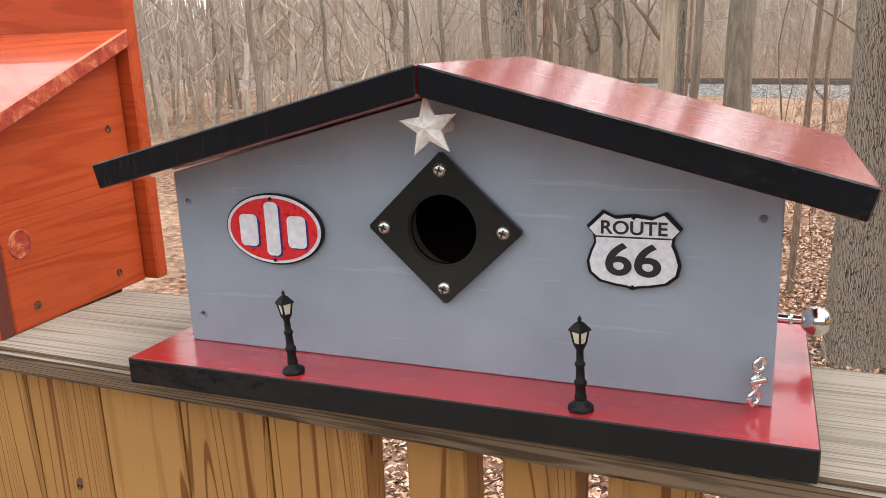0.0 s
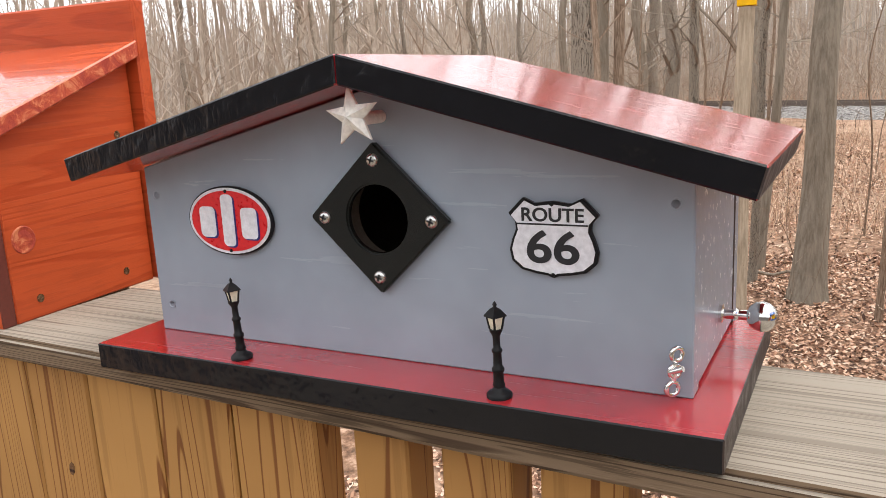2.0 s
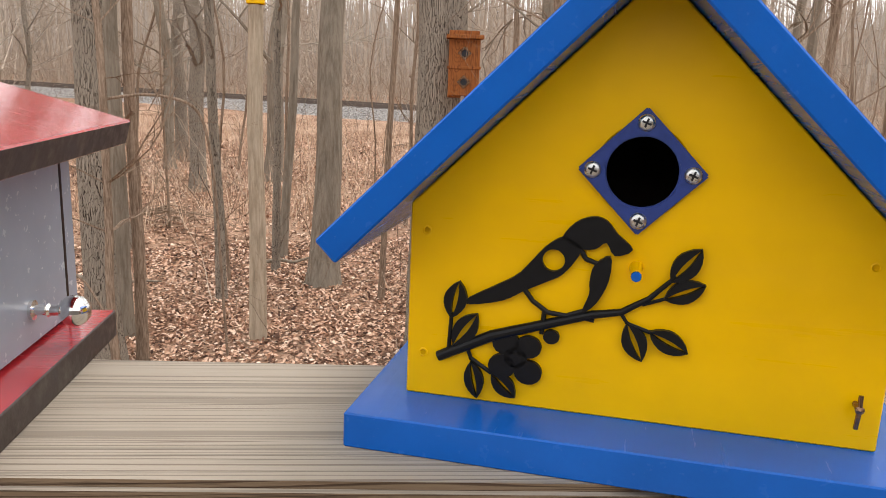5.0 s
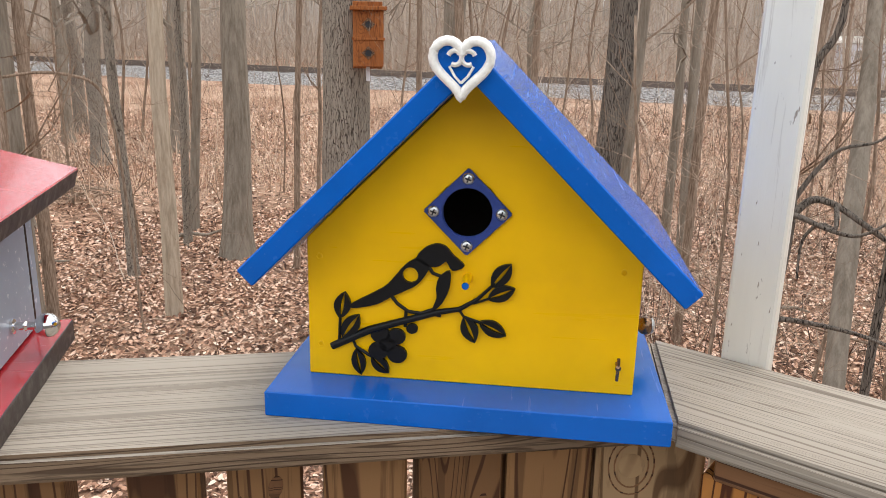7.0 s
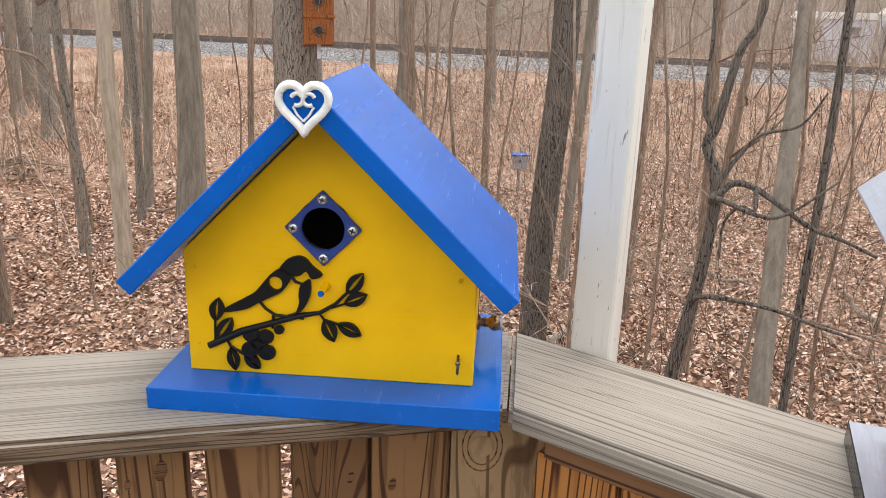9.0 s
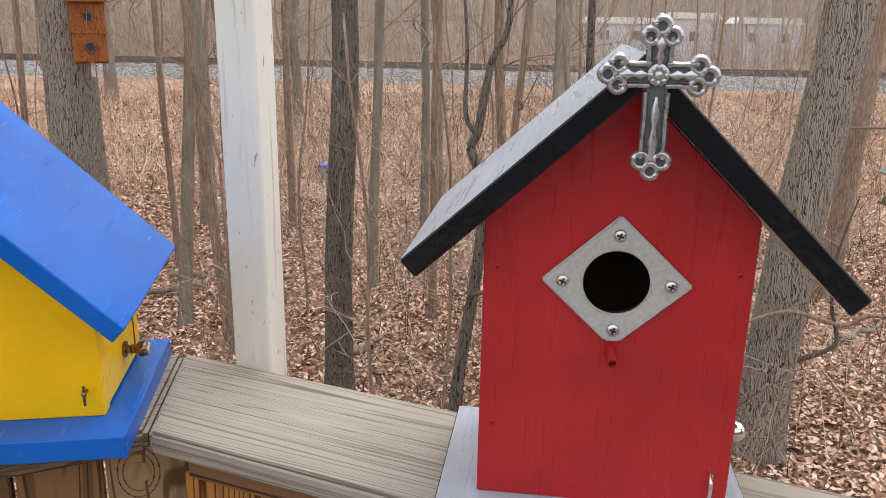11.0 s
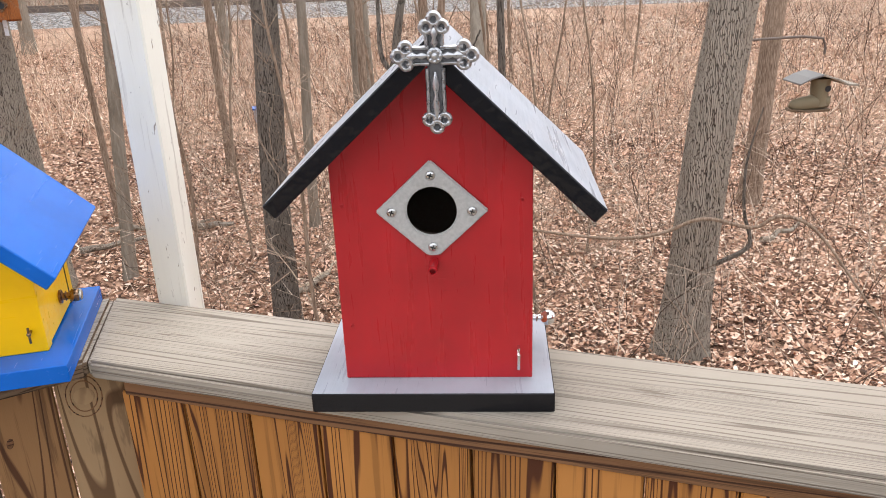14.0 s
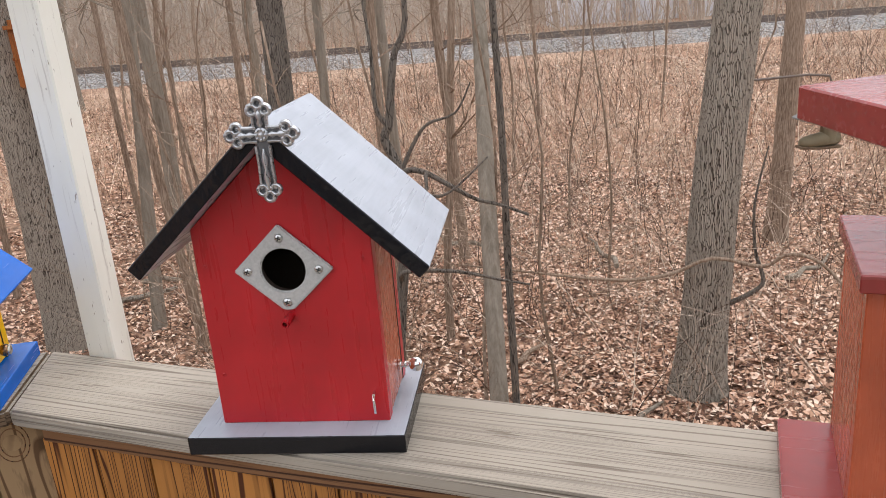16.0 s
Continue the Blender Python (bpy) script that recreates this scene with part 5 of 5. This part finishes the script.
def crooked_tree():
    """A thin bent tree whose limbs reach out low."""
    root = thing("tree", pose(1.93, 1.86, 0), "thin crooked dark tree with low bent limbs", "tree")

    def limb(name, pts, r0, r1):
        c = bent([(x - 1.93, yy - 1.86, z) for x, yy, z in pts], 4)
        n = len(c) - 1
        smooth(part(name, tube(c, [r0 + (r1 - r0) * k / n for k in range(n + 1)], 8), BARK_DARK, root), 60)

    limb("trunk", [(1.93, 1.86, -0.1), (1.95, 1.85, 0.5), (1.98, 1.84, 0.87), (2.00, 1.82, 1.11), (2.04, 1.80, 1.43), (2.05, 1.79, 1.73), (2.01, 1.82, 1.88), (2.03, 1.81, 1.94), (2.05, 1.79, 2.11), (2.07, 1.78, 2.21), (2.11, 1.75, 2.33), (2.10, 1.73, 2.67), (2.18, 1.76, 3.21)], 0.0300, 0.0072)
    limb("limb", [(2.05, 1.79, 1.71), (1.95, 1.64, 1.73), (1.99, 1.61, 1.79), (2.05, 1.57, 1.78), (2.13, 1.51, 1.72), (2.20, 1.46, 1.67), (2.26, 1.40, 1.65), (2.34, 1.33, 1.61)], 0.0144, 0.0048)
    limb("limb", [(2.04, 1.80, 1.68), (1.92, 1.58, 1.75), (2.02, 1.51, 1.71), (2.09, 1.46, 1.72), (2.24, 1.43, 1.83)], 0.0108, 0.0030)
    limb("limb", [(2.05, 1.57, 1.78), (2.02, 1.52, 1.72), (1.98, 1.54, 1.73), (1.95, 1.57, 1.67), (1.95, 1.57, 1.55)], 0.0084, 0.0036)
    limb("limb", [(2.02, 1.81, 1.29), (1.98, 1.69, 1.37), (2.08, 1.63, 1.37), (2.18, 1.55, 1.36), (2.28, 1.47, 1.33), (2.37, 1.39, 1.31)], 0.0108, 0.0042)
    limb("limb", [(2.05, 1.79, 1.74), (2.10, 1.76, 1.85), (2.15, 1.72, 1.93), (2.24, 1.65, 1.97), (2.29, 1.61, 2.08)], 0.0096, 0.0030)
    limb("limb", [(2.03, 1.81, 1.93), (1.99, 1.83, 2.01), (2.00, 1.85, 2.25), (1.98, 1.88, 2.61)], 0.0120, 0.0036)


crooked_tree()
arched = tagged(part("vine", tube(bent([(-1.5, 5.1, 1.9), (-1.22, 5.16, 1.95), (-1.03, 5.21, 1.94), (-0.87, 5.25, 1.88), (-0.79, 5.27, 1.71), (-0.74, 5.28, 1.29), (-0.71, 5.28, 0.67), (-0.68, 5.29, -0.02)], 4), 0.01, 8), TWIG, None), "arched bare vine bending down to the leaves", "vine")
rng = random.Random(31)
for x, yy, ln, yaw in ((2.45, 4.1, 0.5, 30), (1.9, 6.2, 0.9, -20), (-0.6, 8.4, 0.8, 15), (5.2, 4.4, 0.9, 70), (4.4, 5.2, 0.6, -40), (3.4, 1.9, 0.5, 20), (-2.2, 7.6, 0.9, -10), (6.2, 3.0, 0.7, 10)):
    z = ground_z(x, yy) + 0.025
    pts = [(ln * (k / 5 - 0.5), rng.uniform(-0.04, 0.04), rng.uniform(0.0, 0.04)) for k in range(6)]
    fb = part("fallen_branch", tube(pts, [0.022, 0.022, 0.02, 0.017, 0.014, 0.008], 8), BARK_PALE, None)
    fb.matrix_world = pose(x, yy, z, 0, 0, yaw)
    tagged(fb, "pale dead branch lying in the leaf litter", "branch", "dead branches")
# fallen sticks and a small heap of brush
for start, end, radius, mat in (
        ((2.10, 5.95), (2.45, 5.81), 0.035, BARK_GREY),
        ((2.42, 4.07), (2.81, 4.35), 0.014, BARE_WOOD),
        ((3.24, 2.90), (3.62, 3.05), 0.022, TWIG),
        ((1.18, 5.85), (1.70, 5.85), 0.030, BARK_GREY)):
    pts = []
    for k in range(6):
        u = k / 5
        x, yy = start[0] + (end[0] - start[0]) * u + rng.uniform(-0.02, 0.02), start[1] + (end[1] - start[1]) * u + rng.uniform(-0.02, 0.02)
        pts.append((x, yy, ground_z(x, yy) + radius + 0.02 + rng.uniform(0, 0.03)))
    tagged(part("fallen_branch", tube(pts, [radius * (1 - 0.1 * k) for k in range(6)], 8), mat, None), "dead branch lying in the leaf litter", "branch", "dead branches")
heap = thing("brush_heap", pose(-2.55, 10.77, ground_z(-2.55, 10.77)), "low heap of dark dead sticks and leaves", "brush heap")
for k in range(26):
    a, ln = rng.uniform(0, math.tau), rng.uniform(0.2, 0.5)
    cx, cy, z = rng.gauss(0, 0.22), rng.gauss(0, 0.16), rng.uniform(0.02, 0.2)
    part("stick", tube([(cx - ln * math.cos(a), cy - ln * math.sin(a), z), (cx, cy, z + 0.06), (cx + ln * math.cos(a), cy + ln * math.sin(a), z - 0.02)], [0.008, 0.013, 0.006], 6), TWIG, heap)
# twiggy bushes beside the white post
for i, (x, yy, hh) in enumerate(((2.0, 2.6, 2.4), (2.45, 2.9, 2.8), (2.75, 2.45, 2.6), (3.3, 2.5, 2.2), (1.6, 4.4, 2.6), (2.3, 4.9, 3.0), (4.6, 3.6, 2.6), (5.4, 3.1, 2.4))):
    tree(x, yy, 0.013, hh, 120 + i, TWIG, (0.05 * (i % 3 - 1), 0.03), 0.06, 20, 1.3, "bare tangled bush of thin brown twigs", "twiggy bushes", sides=6, step=0.25, name="sapling", twigs=5, flare=0.2, wander=0.25)


# ---- the wood: repeated bare trees and saplings ----
rng = random.Random(11)
kinds = [tree(-6.0 + i * 1.1, 13.5 + (i % 3) * 1.3, 0.06 + 0.025 * i, 11.0 + i, 60 + i, (BARK_GREY, BARK_PALE, BARK_PALE)[i % 3], (0.02 * (i - 2), 0.01), 0.14, 22, 3.0, "bare woodland tree standing in dry undergrowth", "bare trees of the wood", sides=10, step=0.4, twigs=4, wander=0.09) for i in range(5)]
saps = [tree(-4.0 + i * 1.6, 9.5 + (i % 2), 0.014 + 0.005 * i, 3.6 + 0.5 * i, 80 + i, TWIG, (0.03 * (i - 2), 0.01), 0.08, 22, 1.1, "thin bare sapling with tangled twigs", "saplings of the wood", sides=6, step=0.3, name="sapling", twigs=4, flare=0.2, wander=0.12) for i in range(5)]


def clear(x, yy):
    return abs(off_track(x, yy)) > 6.0


placed = 0
while placed < 20:
    d_, a = 16.0 + 37 * rng.random(), rng.uniform(-1.1, 1.25)
    x, yy = d_ * math.sin(a), d_ * math.cos(a)
    if off_track(x, yy) > 7.0:
        copy_thing(rng.choice(kinds), pose(x, yy, ground_z(x, yy), 0, 0, rng.uniform(0, 360)))
        placed += 1
placed = 0
while placed < 34:
    d_, a = rng.uniform(4.2, 22.0), rng.uniform(-0.6, 1.3)
    x, yy = 0.4 + d_ * math.sin(a), d_ * math.cos(a)
    if clear(x, yy) and not (4.0 < x < 6.2 and 1.0 < yy < 3.4):
        copy_thing(rng.choice(saps), pose(x, yy, ground_z(x, yy), rng.uniform(-6, 6), rng.uniform(-6, 6), rng.uniform(0, 360)))
        placed += 1


def far_wood(count, seed, spot):
    """The wood beyond the railway: hundreds of bare stems with thin limbs."""
    rg = random.Random(seed)
    verts, faces = [], []

    def stick(p, q, r, r2):
        b = len(verts)
        for c, rr in ((p, r), (q, r2)):
            for k in range(3):
                a = k * math.tau / 3
                verts.append((c[0] + rr * math.cos(a), c[1] + rr * math.sin(a), c[2]))
        for k in range(3):
            faces.append((b + k, b + (k + 1) % 3, b + 3 + (k + 1) % 3, b + 3 + k))

    for _ in range(count):
        p = spot(rg)
        h, r0 = rg.uniform(8, 20), rg.uniform(0.025, 0.11)
        lx, ly = rg.gauss(0, 0.5), rg.gauss(0, 0.5)
        bows = [(rg.gauss(0, 0.22), rg.gauss(0, 0.22)) for _ in range(6)]
        axis = [(p.x + lx * k / 5 + bows[k][0], p.y + ly * k / 5 + bows[k][1], -0.2 + h * k / 5) for k in range(6)]
        for k in range(5):
            stick(axis[k], axis[k + 1], r0 * (1 - 0.15 * k), r0 * (0.85 - 0.15 * k))
        for _ in range(18):
            t = 4.99 * rg.uniform(0.04, 1) ** 1.3
            k = int(t)
            q = tuple(axis[k][i] + (axis[k + 1][i] - axis[k][i]) * (t - k) for i in range(3))
            a, ln = rg.uniform(0, math.tau), rg.uniform(0.8, 3.8)
            m_ = (q[0] + 0.5 * ln * math.cos(a), q[1] + 0.5 * ln * math.sin(a), q[2] + rg.uniform(-0.15, 0.4) * ln)
            e = (m_[0] + 0.5 * ln * math.cos(a + 0.6), m_[1] + 0.5 * ln * math.sin(a + 0.6), m_[2] + rg.uniform(-0.1, 0.7) * ln)
            stick(q, m_, r0 * 0.26, 0.014)
            stick(m_, e, 0.014, 0.006)
            for _ in range(3):
                w = rg.uniform(0.3, 0.9)
                q2 = tuple(q[i] + (e[i] - q[i]) * w for i in range(3))
                stick(q2, (q2[0] + rg.gauss(0, 0.7), q2[1] + rg.gauss(0, 0.7), q2[2] + rg.uniform(0, 1.2)), 0.014, 0.005)
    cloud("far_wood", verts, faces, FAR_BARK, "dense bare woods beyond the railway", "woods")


def beyond(rg):
    return mid + TRACK_DIR * rg.uniform(-80, 80) - TRACK_NOR * (7.0 + 60 * rg.random() ** 1.3)


def side_wood(rg):
    d_, a = 20.0 + 45 * rg.random(), rg.uniform(-1.35, -0.42)
    return Vector((d_ * math.sin(a), d_ * math.cos(a)))


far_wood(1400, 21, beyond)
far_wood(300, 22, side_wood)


def stake_box(x, yy, z, yaw):
    """A small blue-grey box on a thin stake."""
    root = thing("nest_box", pose(x, yy, 0, 0, 0, yaw) @ Matrix.Scale(1.6, 4), "small blue-grey nest box on a thin stake", "nest box")
    part("stake", tube([(0, 0.05, -0.1), (0, 0.05, z + 0.1)], 0.014, 8), BARK_PALE, root)
    part("body", slab([(-0.06, z), (0.06, z), (0.06, z + 0.1), (-0.06, z + 0.1)], -0.05, 0.035, (), 0.003), SILVER, root)
    part("roof", box(-0.07, 0.07, -0.07, 0.045, z + 0.1005, z + 0.113, 0.002), BLUE, root)
    part("entrance", lathe([(0.014, 0), (0.014, 0.002), (0, 0.001)], 14, Matrix.Translation((0, -0.0505, z + 0.055)) @ FRONT), BLACK_PRINT, root)


stake_box(3.78, 8.8, 0.22, -15)


def far_building(x, yy, yaw, w, h, dp, count):
    root = thing("far_building", pose(x, yy, 0.2, 0, 0, yaw), "low white building seen through the far trees", "building", "white buildings beyond the railway")
    part("wall", box(-w / 2, w / 2, 0, dp, -0.4, h, 0.02), WHITE_ENAMEL, root)
    part("roof", slab([(-w / 2 - 0.15, h + 0.01), (w / 2 + 0.15, h + 0.01), (w / 2 - 0.1, h + 0.35), (-w / 2 + 0.1, h + 0.35)], -0.15, dp + 0.15), CREAM, root)
    for i in range(count):
        cx = -w / 2 + w * (i + 0.5) / count
        wi = part("window", box(cx - 0.32, cx + 0.32, -0.04, -0.005, 1.0, 1.6, 0.01), WHITE_ENAMEL, root)
        part("pane", box(cx - 0.26, cx + 0.26, -0.05, -0.042, 1.06, 1.54, 0), SIDING, wi)


far_building(29.5, 35.3, -31, 3.6, 1.9, 3, 2)
far_building(33.0, 33.4, -28, 2.6, 2.2, 3, 1)
far_building(36.0, 31.0, -35, 3.2, 2.0, 3, 2)


def treeline(count, seed):
    """The last dense wood at the skyline: ragged pointed stems on a far ring."""
    rg = random.Random(seed)
    verts, faces = [], []
    for _ in range(count):
        a, dist = rg.uniform(-1.6, 1.9), rg.uniform(95, 140)
        if dist * math.cos(a) < -20:
            continue
        h, w = 4.0 + 10.0 * rg.random() ** 1.4, rg.uniform(0.06, 0.32)
        cx, cy, ux, uy = dist * math.sin(a), dist * math.cos(a), math.cos(a), -math.sin(a)
        k, sway = len(verts), rg.gauss(0, 0.5)
        verts += [(cx - ux * w, cy - uy * w, -0.5), (cx + ux * w, cy + uy * w, -0.5), (cx + ux * (w * 0.7 + sway * 0.5), cy + uy * (w * 0.7 + sway * 0.5), h * 0.6),
                  (cx - ux * (w * 0.7 - sway * 0.5), cy - uy * (w * 0.7 - sway * 0.5), h * 0.6), (cx + ux * sway, cy + uy * sway, h)]
        faces += [(k, k + 1, k + 2, k + 3), (k + 3, k + 2, k + 4)]
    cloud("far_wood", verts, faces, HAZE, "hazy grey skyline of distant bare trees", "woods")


# skyline stems: the haze is painted in as pale grey tones
hazem = Nodes("haze_paled_distant_wood", 0.95, 0, 0.05)
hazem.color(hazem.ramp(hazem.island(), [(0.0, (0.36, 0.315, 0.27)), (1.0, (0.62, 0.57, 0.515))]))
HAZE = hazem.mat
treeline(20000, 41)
